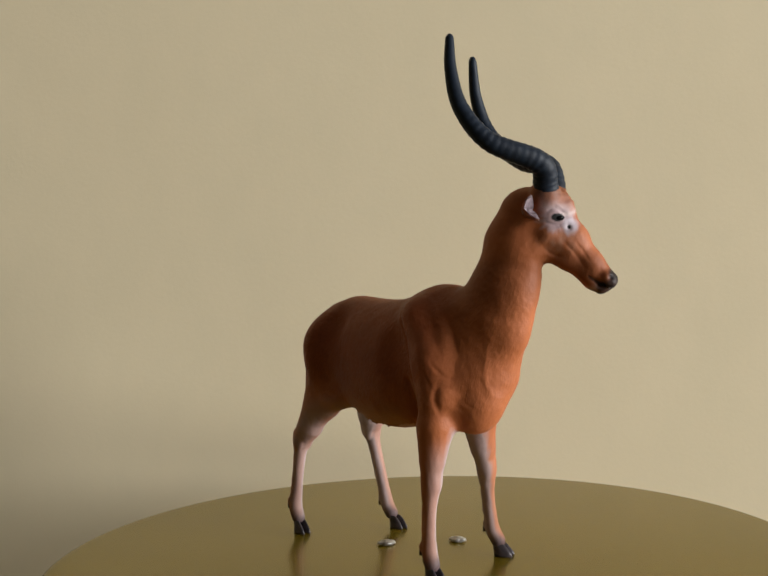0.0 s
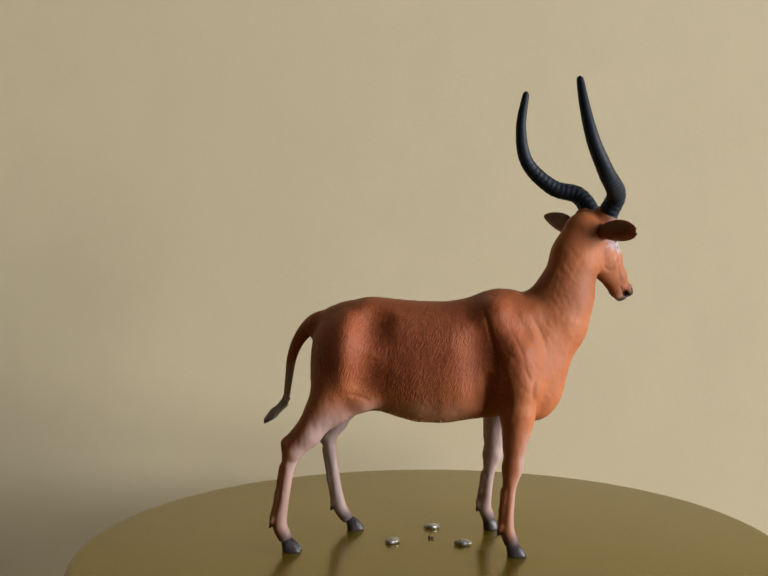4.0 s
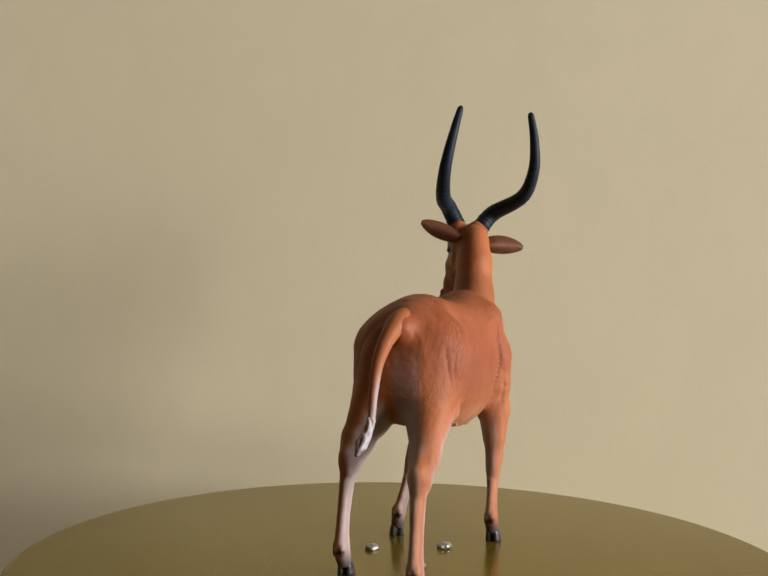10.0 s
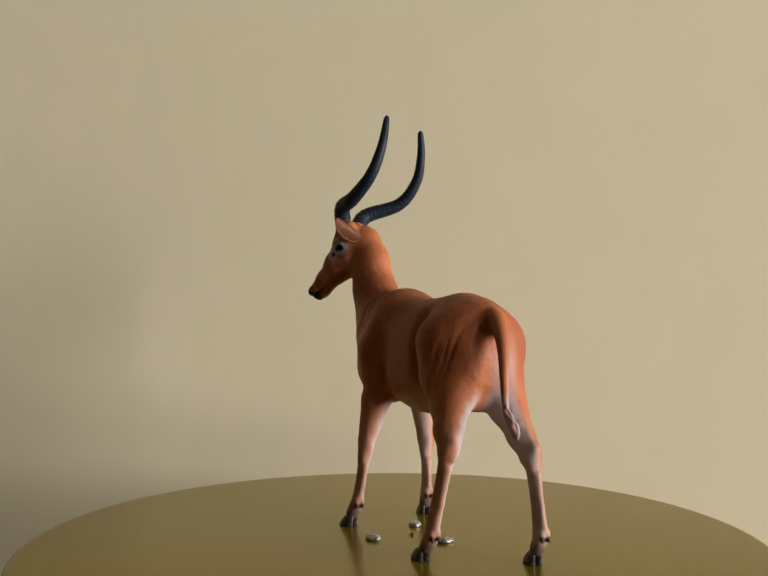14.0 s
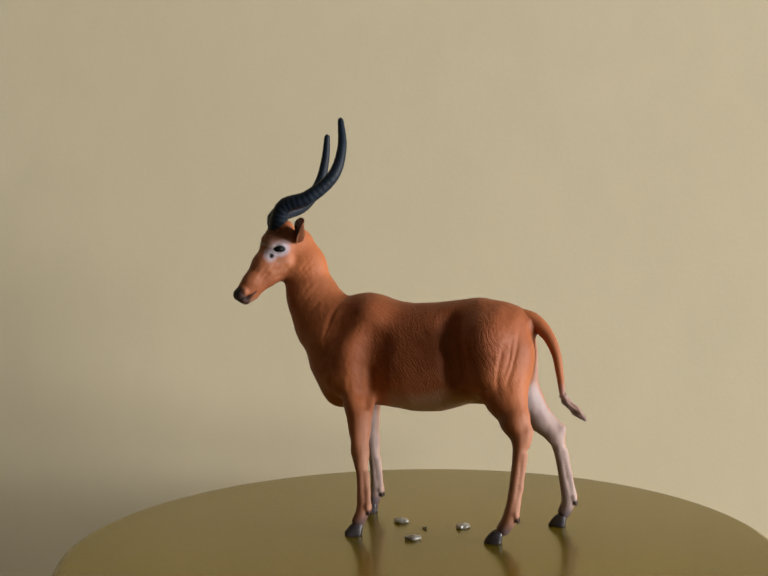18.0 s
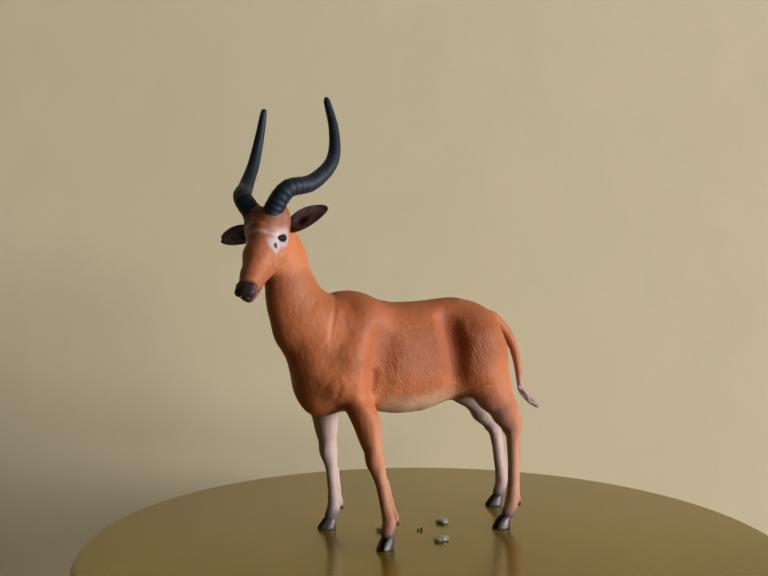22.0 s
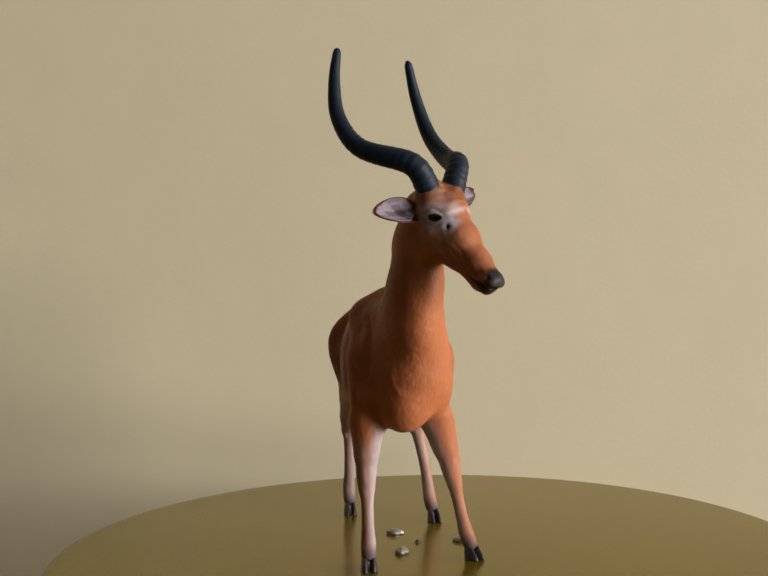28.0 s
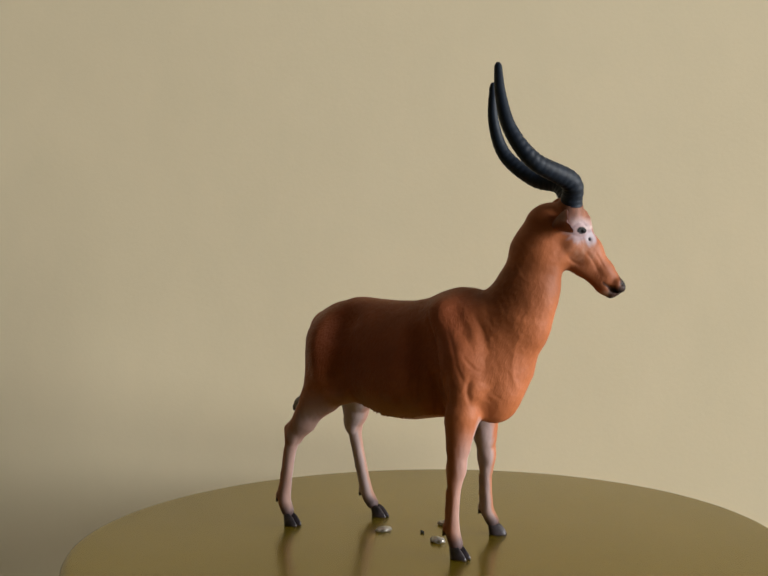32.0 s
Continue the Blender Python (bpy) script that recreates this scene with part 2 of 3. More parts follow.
    d = None
    for p, q in zip(pts, pts[1:]):
        e = cone_dist(X, Y, Z, p[:3], q[:3], p[3], q[3], squeeze, side)
        if d is None:
            d = e
        else:
            h = np.clip(0.5 + 0.5 * (d - e) / inner, 0, 1)
            d = d * (1 - h) + e * h - inner * h * (1 - h)
    (carve if cut else join)(s, d.astype(np.float32), k)


def blob(c, r, k, cut=False, turn=0.0):
    """An ellipsoid of half sizes r at c, turned about z."""
    big = max(r)
    s, X, Y, Z = window([a - big for a in c], [a + big for a in c], k + 1.5)
    ca, sa = math.cos(radians(turn)), math.sin(radians(turn))
    x, y, z = X - c[0], Y - c[1], Z - c[2]
    u, v = ca * x + sa * y, -sa * x + ca * y
    q = np.sqrt((u / r[0]) ** 2 + (v / r[1]) ** 2 + (z / r[2]) ** 2)
    (carve if cut else join)(s, ((q - 1) * min(r)).astype(np.float32), k)


# torso: x, middle y, top, bottom, half width
TORSO = [(-30.6, -7.4, 60.0, 47.0, 5.0), (-29.6, -7.4, 61.6, 45, 7.2), (-28.0, -7.4, 64.6, 43, 10.0), (-23, -7.3, 67.2, 41, 12.0), (-16, -7.5, 68.9, 38.3, 11.6),
         (-10, -7.6, 68.3, 36.2, 11.4), (-3, -7.7, 67.6, 34.2, 12.2), (5, -7.7, 67.3, 34.0, 12.4), (11, -7.6, 68.2, 35.0, 11.9), (16, -7.4, 70.2, 35.6, 11.2),
         (20, -7.0, 71.0, 35.8, 10.6), (25, -6.6, 70.4, 35.6, 9.8), (29, -6.3, 68.0, 35.6, 7.8), (33, -6.0, 62.5, 38.6, 5.4), (35.4, -6.0, 57.5, 44.5, 3.6), (36.6, -6.0, 55, 47, 2.6)]
tx = np.array([a[0] for a in TORSO])
curve = [np.interp(GX, tx, [a[i] for a in TORSO]).astype(np.float32) for i in range(1, 5)]
for i in range(4):
    w = np.hanning(17)
    curve[i] = np.convolve(np.pad(curve[i], 8, mode="edge"), w / w.sum(), mode="valid").astype(np.float32)
s, X, Y, Z = window((-38, -24, 33), (42, 6, 72), 2)
yc, zt, zb, hw = [c[s[0]][:, None, None] for c in curve]
zc, hh = (zt + zb) / 2, np.maximum((zt - zb) / 2, 0.5)
low = np.clip((zc - Z) / hh, -1, 1)
wide = hw * (1.0 + 0.06 * low)
q = (np.abs((Y - yc) / wide) ** 2.25 + np.abs((Z - zc) / hh) ** 2.25) ** (1 / 2.25)
d = (q - 1) * np.minimum(hw, hh)
d = np.maximum(d, np.maximum(-29.4 - X, X - 35.6))
join(s, d.astype(np.float32), 1.0)

# neck
limb([(28.3, -6.0, 53, 9.2), (34.2, -5.2, 60.5, 8.6), (36.8, -5.1, 65.5, 7.5)], 4.0, 0.65, (-0.17, 0.985, 0))
limb([(35.7, -5.1, 63.0, 8.3), (38.7, -4.2, 70.5, 7.5), (41.3, -3.7, 79.5, 6.9), (43.5, -2.9, 86, 5.9)], 4.0, 0.76, (-0.42, 0.91, 0))
# head, turned to its left
HD = radians(45.0)


def hp(u, v, z, r=None):
    p = (44.5 + u * math.cos(HD) - v * math.sin(HD), -2.0 + u * math.sin(HD) + v * math.cos(HD), z)
    return p if r is None else (*p, r)


HSIDE = (-math.sin(HD), math.cos(HD), 0)
limb([hp(1.0, 0, 86.2, 5.4), hp(4.6, 0, 86.4, 5.6)], 2.5, 0.92, HSIDE)
limb([hp(4.5, 0, 84.5, 5.0), hp(9.0, 0, 79.8, 3.85), hp(13.3, 0, 74.5, 2.65), hp(17.2, -0.1, 70.6, 1.95)], 2.0, 1.08, HSIDE)
limb([hp(16.7, -1.4, 70.5, 1.45), hp(16.7, 1.3, 70.5, 1.45)], 1.6)
limb([hp(2.5, 0, 79.8, 4.3), hp(8.0, 0, 76.2, 2.6), hp(13.4, 0, 70.5, 1.5), hp(15.3, 0, 68.7, 1.25)], 2.0, 1.0, HSIDE)
for sg in (-1, 1):
    limb([hp(5.0, 3.8 * sg, 87.0, 1.7), hp(7.6, 3.2 * sg, 86.3, 1.2)], 1.4)          # brow
    limb([hp(3.8, 3.3 * sg, 81.0, 2.0), hp(8.3, 2.5 * sg, 78.4, 1.2)], 2.0)          # cheek
    limb([hp(9.6, 2.5 * sg, 79.8, 0.8), hp(13.0, 1.9 * sg, 74.9, 0.6)], 1.2)         # face ridge
    limb([hp(2.8, 3.2 * sg, 89.5, 2.9), hp(3.4, 3.2 * sg, 91.3, 2.7)], 1.5)
    limb([hp(16.6, 2.1 * sg, 71.4, 1.0), hp(17.7, 1.8 * sg, 70.0, 0.9)], 0.8)        # nose wing
    blob(hp(8.4, 4.5 * sg, 82.5), (0.6, 0.5, 0.6), 0.4, True, 45)                    # tear gland
    blob(hp(17.6, 3.05 * sg, 71.1), (0.85, 0.55, 0.5), 0.35, True, 45)               # nostril
    limb([hp(17.9, 1.0 * sg, 68.8, 0.3), hp(15.2, 2.0 * sg, 69.6, 0.3), hp(12.6, 2.6 * sg, 71.4, 0.25)], 0.4, cut=True)

limb([(49.3, -1.6, 87.0, 3.5), (50.0, -2.45, 90.4, 2.95)], 1.4)
limb([(47.5, 2.2, 87.2, 3.5), (47.1, 3.0, 90.5, 2.95)], 1.4)

# hind legs: thigh, gaskin, hock, cannon, pastern
CLAWS = []


def spur(knee, low, back):
    """The sinew behind a cannon bone, ending in a dew claw."""
    (kx, ky, kz), (fx, fy, fz) = knee, low
    limb([(kx - back * 0.85, ky, kz, 1.0), ((kx + fx) / 2 - back, (ky + fy) / 2, (kz + fz) / 2, 0.8), (fx - back * 1.05, fy, fz + 1.6, 0.95)], 0.9, inner=0.8)
    for dy in (-0.95, 0.95):
        limb([(fx - back * 1.05, fy + dy * 0.8, fz + 1.2, 0.85), (fx - back * 1.45, fy + dy, fz - 1.0, 0.35)], 0.6)
        CLAWS.append((fx - back * 1.4, fy + dy, fz - 0.6))


for chain in (
    [(-21.5, -13.4, 55, 8.0), (-23.4, -13.0, 46, 6.6), (-27.2, -14.0, 38, 4.6), (-31.9, -15.0, 31.5, 3.2), (-35.8, -15.3, 27.4, 2.5), (-37.3, -15.4, 22.5, 1.85),
     (-38.6, -15.6, 14, 1.6), (-39.5, -15.8, 7.6, 1.95), (-38.3, -15.7, 4.2, 1.9)],
    [(-19.0, -0.5, 55, 8.7), (-20.5, -0.1, 46, 7.5), (-24.0, 1.8, 39, 4.9), (-27.4, 3.9, 33, 3.35), (-29.4, 4.8, 29.2, 2.6), (-29.0, 5.8, 24.0, 1.85),
     (-27.9, 7.4, 14.5, 1.6), (-26.6, 8.2, 7.0, 1.95), (-24.9, 8.6, 4.0, 1.9)],
):
    limb(chain[:5], 3.2, 1.0, inner=1.6)
    limb(chain[3:], 1.5, even=True)
    hk = chain[4]
    limb([(chain[3][0] - 2.6, chain[3][1], chain[3][2] + 1.6, 0.9), (hk[0] - 1.9, hk[1], hk[2] + 1.6, 1.15), (hk[0] - 1.5, hk[1], hk[2] - 2.0, 1.0)], 1.2)
    for dy in (-1.7, 1.7):
        blob((hk[0] + 0.6, hk[1] + dy, hk[2] - 0.8), (1.2, 0.7, 1.7), 0.9)
    spur(chain[5][:3], chain[7][:3], 1.7)
# back of the thighs
limb([(-25.4, -12.4, 52, 4.3), (-26.0, -13.6, 43, 3.9), (-30.5, -14.9, 35, 2.6)], 3.0)
limb([(-14.5, -14.6, 46, 2.6), (-17.5, -14.8, 41, 3.0), (-22.5, -14.2, 38.5, 3.2)], 3.5)  # flank fold
blob((-18.5, -14.2, 53.0), (7.0, 8.2, 9.0), 4.0)
limb([(-26.8, -2.0, 52, 4.6), (-26.4, 0.6, 43, 4.1), (-28.2, 3.4, 35.5, 2.9)], 3.0)
limb([(-19.0, -6.8, 41, 3.2), (-23.5, -6.6, 40.2, 3.0)], 3.0)
blob((-27.0, -7.2, 51.5), (4.4, 6.5, 8.5), 4.5)
# fore legs
for chain in (
    [(23.5, -13.2, 52, 6.0), (24.5, -14.1, 44, 5.0), (24.4, -14.8, 37, 4.1), (23.6, -15.2, 29, 2.9), (22.9, -15.3, 24, 2.45), (22.4, -15.2, 20.0, 2.1), (22.1, -15.1, 17.0, 1.65), (21.7, -15.0, 11, 1.55), (21.5, -14.9, 6.6, 1.9), (22.4, -15.0, 3.8, 1.9)],
    [(22.0, -2.0, 52, 6.4), (21.0, 0.2, 44, 5.5), (20.0, 3.2, 37, 4.1), (19.0, 5.4, 29, 2.9), (18.3, 6.9, 24, 2.45), (17.8, 7.8, 20.0, 2.1), (17.3, 8.5, 17.0, 1.65), (16.7, 9.8, 11, 1.55), (16.2, 10.9, 6.8, 1.9), (17.2, 11.8, 3.9, 1.9)],
):
    limb(chain[:4], 2.6, 1.0, inner=1.6)
    limb(chain[2:], 1.5, even=True)
    kn = chain[4]
    blob((kn[0] + 1.1, kn[1], kn[2] - 0.4), (1.6, 1.9, 2.6), 1.4)
    blob((kn[0] - 1.7, kn[1], kn[2] - 1.0), (1.0, 1.0, 1.8), 1.0)
    fa = chain[3]
    limb([(fa[0] + 0.7, fa[1] + 1.3, fa[2] + 3, 1.0), (kn[0] + 0.8, kn[1] + 1.1, kn[2] + 1.5, 0.8)], 1.4)
    spur(chain[6][:3], chain[8][:3], 1.65)
# shoulder masses, brisket, sheath, tail root
limb([(19, -14.8, 63, 3.3), (24.5, -14.0, 52, 4.0), (27.0, -12.4, 46, 3.8)], 5.0)
limb([(18, -0.4, 62, 3.3), (24.5, 1.3, 52, 4.2), (27.6, 0.9, 46, 4.1)], 8.0)
blob((30.8, -6.4, 42.3), (5.4, 5.2, 6.2), 4.0)
limb([(33.0, -5.4, 58, 4.3), (32.7, -5.7, 51, 4.6), (31.6, -6.2, 45, 4.4)], 4.0)
limb([(28, -1.6, 62, 3.4), (31, -2.4, 56, 4.0), (31.5, -2.8, 50, 4.5)], 5.0)
limb([(33.0, -3.0, 62.5, 4.9), (32.3, -2.7, 56, 4.9), (31.2, -2.7, 50, 4.5)], 6.0)
limb([(27.2, -10.8, 62, 2.7), (29.6, -9.8, 56, 3.1), (30.0, -9.4, 50, 3.6)], 5.0)
limb([(-23, -8.2, 62.0, 4.2), (-31, -8.6, 60.6, 2.7)], 3.0)
limb([(-13.5, -6.5, 38.4, 1.3), (-16.8, -6.0, 38.8, 1.9)], 1.4)
seam = random.Random(5)
for yy in (-13.0, -3.6):
    xx = -10.0
    while xx < 15:
        zb_ = float(np.interp(xx, tx, [a[3] for a in TORSO]))
        blob((xx, yy + seam.uniform(-0.4, 0.4), zb_ + 0.9 + seam.uniform(-0.2, 0.3)), (seam.uniform(0.3, 0.5), 0.34, 0.3), 0.4)
        xx += seam.uniform(0.9, 1.5)


def face_y(x, z, sg):
    """Where the solid ends on one side at x, z."""
    col_ = FIELD[int(round((x - LOW[0]) / STEP)), :, int(round((z - LOW[2]) / STEP))]
    hit = np.nonzero(col_ < 0)[0]
    return float(GY[hit.max() if sg > 0 else hit.min()]) if len(hit) else -8.0


def hollow(pts, depth, sg, r, k):
    """A broad hollow pressed into one flank along (x, z) points."""
    limb([(x, face_y(x, z, sg) + sg * (r - depth), z, r) for x, z in pts], k, cut=True, inner=0.6)


for sg in (-1, 1):
    fx = -14.8 if sg < 0 else -9.2
    hollow([(fx + 1.0, 62), (fx, 54), (fx - 0.6, 46)], 1.3, sg, 3.2 if sg < 0 else 2.3, 5.0 if sg < 0 else 3.4)         # hollow flank
    hollow([(14.3, 56), (15.5, 48), (16.3, 41)], 0.3, sg, 3.0, 5.0)   # behind the shoulder
    hollow([(16.4, 47), (16.8, 42), (16.8, 37)], 0.5, sg, 0.9, 1.6)               # elbow fold


def skin(field, origin, step):
    """Surface nets: the zero surface of a field as vertices and quads."""
    f = field
    ins = f < 0
    nx, ny, nz = f.shape
    cnt = np.zeros((nx - 1, ny - 1, nz - 1), np.uint8)
    for i in (0, 1):
        for j in (0, 1):
            for k in (0, 1):
                cnt += ins[i:nx - 1 + i, j:ny - 1 + j, k:nz - 1 + k]
    cells = np.argwhere((cnt > 0) & (cnt < 8))
    ids = np.full(cnt.shape, -1, np.int64)
    ids[tuple(cells.T)] = np.arange(len(cells))
    acc, num = np.zeros((len(cells), 3)), np.zeros(len(cells))
    for ax in range(3):
        o = [a for a in range(3) if a != ax]
        for da in (0, 1):
            for db in (0, 1):
                c0 = cells.copy()
                c0[:, o[0]] += da
                c0[:, o[1]] += db
                c1 = c0.copy()
                c1[:, ax] += 1
                a, b = f[tuple(c0.T)], f[tuple(c1.T)]
                hit = (a < 0) != (b < 0)
                t = np.where(hit, a / np.where(hit, a - b, 1), 0)
                p = c0.astype(float)
                p[:, ax] += t
                acc[hit] += p[hit]
                num[hit] += 1
    verts = np.array(origin) + step * acc / num[:, None]
    quads = []
    for ax in range(3):
        o1, o2 = (ax + 1) % 3, (ax + 2) % 3
        sa, sb = [slice(None)] * 3, [slice(None)] * 3
        sa[ax], sb[ax] = slice(0, -1), slice(1, None)
        a, b = ins[tuple(sa)], ins[tuple(sb)]
        e = np.argwhere(a != b)
        e = e[(e[:, o1] > 0) & (e[:, o2] > 0) & (e[:, o1] < f.shape[o1] - 1) & (e[:, o2] < f.shape[o2] - 1)]
        inside = a[tuple(e.T)]
        c = [e.copy() for _ in range(4)]
        c[0][:, o1] -= 1
        c[0][:, o2] -= 1
        c[1][:, o2] -= 1
        c[3][:, o1] -= 1
        qd = np.stack([ids[tuple(x.T)] for x in c], 1)
        quads.append(np.where(inside[:, None], qd, qd[:, ::-1]))
    return verts, np.concatenate(quads)


V, Q = skin(FIELD, LOW, STEP)
# folds, sinews and an uneven hide
hide = bpy.data.meshes.new("body")
hide.vertices.add(len(V))
GR = np.stack(np.gradient(FIELD, STEP), -1)
cell = np.clip(np.round((V - LOW) / STEP).astype(int), 0, np.array(FIELD.shape) - 1)
WAY = GR[tuple(cell.T)]
WAY /= np.linalg.norm(WAY, axis=1, keepdims=True) + 1e-6


def soft(a, lo, hi):
    t = np.clip((a - lo) / (hi - lo), 0, 1)
    return t * t * (3 - 2 * t)


def hum(sx, sy, sz, seed=0.0):
    """Smooth noise over the hide at its own scale along each axis."""
    q = np.stack([V[:, 0] * sx + seed, V[:, 1] * sy, V[:, 2] * sz], 1)
    return np.array([noise.noise(Vector(p)) for p in q.tolist()])


def crease(a, b, pts, wide, depth, mask):
    """A fold along a line in the plane of the coordinates a, b, fading at its ends."""
    p = spline([(u, v) for u, v in pts], 8)
    seg = np.linalg.norm(np.diff(p, axis=0), axis=1)
    arc_ = np.concatenate([[0], np.cumsum(seg)]) / seg.sum()
    sel = np.nonzero(mask & (a > p[:, 0].min() - 3) & (a < p[:, 0].max() + 3) & (b > p[:, 1].min() - 3) & (b < p[:, 1].max() + 3))[0]
    best, at_ = np.full(len(sel), 99.0), np.zeros(len(sel))
    for i in range(len(p)):
        dd = np.hypot(a[sel] - p[i, 0], b[sel] - p[i, 1])
        m_ = dd < best
        best[m_], at_[m_] = dd[m_], arc_[i]
    out = np.zeros(len(V))
    out[sel] = -depth * np.exp(-(best / wide) ** 2) * np.sin(math.pi * np.clip(at_, 0.02, 0.98)) ** 0.6
    return out


X_, Y_, Z_ = V.T
PUSH = hum(0.33, 0.33, 0.33) * 0.5 + hum(0.8, 0.8, 0.8) * 0.35
PUSH *= 0.04 + 0.12 * soft(Z_, 30, 42) * (1 - soft(Z_, 78, 86))
DOWN = hum(0.42, 0.5, 0.2, 7.0)
SIDE = WAY[:, 1]
shoulder = soft(X_, 18, 23) * (1 - soft(X_, 31, 36)) * soft(Z_, 39, 44) * (1 - soft(Z_, 58, 66)) * soft(np.abs(WAY[:, 1]), 0.3, 0.7)
# lumpy muscle of the shoulder and chest
ca, sa = math.cos(radians(52)), math.sin(radians(52))
slant = np.stack([(X_ * ca - Z_ * sa) * 0.16, Y_ * 0.25, (X_ * sa + Z_ * ca) * 0.42], 1)
knots = np.array([abs(noise.noise(Vector(p))) for p in slant.tolist()])
PUSH -= shoulder * (0.45 - np.minimum(knots, 0.5)) * np.where(SIDE > 0, 0.2, 0.3)
# folds of the neck
neckm = soft(X_, 29, 34) * soft(Z_, 56, 64) * (1 - soft(Z_, 80, 86)) * (1 - soft(X_, 46, 50))
slant = np.stack([(X_ * 0.62 - Z_ * 0.78) * 0.17, Y_ * 0.2, (X_ * 0.78 + Z_ * 0.62) * 0.75], 1)
fold = np.array([noise.noise(Vector(p)) for p in slant.tolist()])
PUSH += neckm * fold * np.where(SIDE > 0, 0.06, 0.03)
rnd = random.Random(11)
for sg in (-1, 1):
    m = SIDE * sg > 0.15
    if sg < 0:
        PUSH += crease(X_, Z_, [(-28.0, 57), (-27.6, 51), (-25.8, 45)], 0.5, 0.26, m)
        PUSH += crease(X_, Z_, [(-26.4, 55), (-26.2, 50), (-24.6, 45)], 0.45, 0.18, m)
        PUSH += crease(X_, Z_, [(15.2, 66), (17.2, 59), (19.2, 51), (18.8, 41)], 0.6, 0.5, m)
        PUSH += crease(X_, Z_, [(25.2, 65), (28.2, 59), (30.6, 53)], 1.0, -0.36, m)
        PUSH += crease(X_, Z_, [(27.6, 65), (30.6, 59), (32.6, 53)], 0.8, 0.26, m)
    else:
        PUSH += crease(X_, Z_, [(25.8, 70.0), (28.8, 64), (30.6, 57)], 0.8, 0.32, m)
        PUSH += crease(X_, Z_, [(-28.6, 60), (-28.4, 54), (-27.2, 48), (-25.8, 43)], 0.55, 0.36, m)
        PUSH += crease(X_, Z_, [(-27.3, 57), (-26.6, 51), (-25.2, 46)], 0.45, 0.24, m)
        PUSH += crease(X_, Z_, [(-25.6, 56), (-24.4, 51), (-23.4, 45), (-23.8, 41)], 0.6, 0.28, m)
    PUSH += crease(X_, Z_, [(-14.5, 40.8), (-18.0, 42.2), (-21.0, 42.6)], 0.5, 0.35, m)
    PUSH += crease(X_, Z_, [(21.5, 47), (22.0, 43), (21.6, 38)], 0.6, 0.30 if sg < 0 else 0.12, m)
    PUSH += crease(X_, Z_, [(29.0, 47), (28.5, 43.5), (28.8, 40)], 0.7, 0.45 if sg < 0 else 0.2, m)
for sg in (-1, 1):
    for i in range(8):
        x0, z0 = 35.0 + 0.7 * i + rnd.uniform(-1.6, 1.6), 66.0 + 2.0 * i + rnd.uniform(-1.2, 1.2)
        n = rnd.uniform(1.4, 4.2)
        PUSH += crease(X_, Z_, [(x0 - 0.6 * n, z0 + 0.8 * n), (x0, z0), (x0 + 0.5 * n, z0 - 0.8 * n)], 0.4, rnd.uniform(0.04, 0.13) * (0.8 if sg < 0 else 1.15), SIDE * sg > 0.1)
# the head: lines of the cheek, round the eye and across the forehead
hu = (X_ - 44.5) * math.cos(HD) + (Y_ + 2.0) * math.sin(HD)
hv = -(X_ - 44.5) * math.sin(HD) + (Y_ + 2.0) * math.cos(HD)
head = (Z_ > 66) & (hu > -2) & (X_ > 40)
for sg in (-1, 1):
    m = head & (hv * sg > 0.6)
    PUSH += crease(hu, Z_, [(7.2, 79.2), (9.6, 76.6), (11.8, 73.4)], 0.35, 0.16, m)
    PUSH += crease(hu, Z_, [(9.4, 79.6), (11.4, 77.0), (13.2, 74.2)], 0.3, 0.14, m)
    PUSH += crease(hu, Z_, [(3.0, 83.6), (5.6, 82.9), (8.2, 83.6)], 0.3, 0.25, m)
    PUSH += crease(hu, Z_, [(3.2, 85.6), (5.6, 86.7), (7.9, 85.0)], 0.3, 0.30, m)
    PUSH += crease(hu, Z_, [(2.6, 78.0), (4.6, 76.6), (7.0, 75.8)], 0.4, 0.22, m)
wr = hum(0.35, 0.35, 1.5, 3.0)
PUSH += soft(Z_, 87, 88.5) * (1 - soft(Z_, 91, 93)) * soft(hu, 4, 6) * head * wr * 0.3
# sinews of the legs
PUSH += (1 - soft(Z_, 34, 40)) * soft(Z_, 5, 8) * hum(0.9, 0.9, 0.22, 5.0) * 0.07
for line, left in ((((21.9, 20), (21.2, 14), (20.6, 8.5)), 0), (((17.0, 20), (15.9, 14), (15.1, 8.5)), 1), (((-38.2, 24), (-39.3, 16), (-40.6, 9)), 0), (((-30.0, 25.5), (-29.4, 17), (-28.0, 9)), 1)):
    PUSH += crease(X_, Z_, line, 0.42, 0.15, (Z_ < 27) & ((Y_ > -5) == bool(left)) & (np.abs(SIDE) > 0.2))
V = V + WAY * PUSH[:, None]
hide.vertices.foreach_set("co", (V * MM).ravel())
hide.loops.add(4 * len(Q))
hide.loops.foreach_set("vertex_index", Q.ravel().astype(np.int32))
hide.polygons.add(len(Q))
hide.polygons.foreach_set("loop_start", np.arange(0, 4 * len(Q), 4, dtype=np.int32))
hide.update(calc_edges=True)

# painted markings, with some shade of the right side painted in
NRM = np.empty(len(V) * 3, np.float32)
hide.vertices.foreach_get("normal", NRM)
NRM = NRM.reshape(-1, 3)


def mixc(c, mask, colour):
    return c * (1 - mask[:, None]) + np.array(colour) * mask[:, None]


vx, vy, vz = V.T
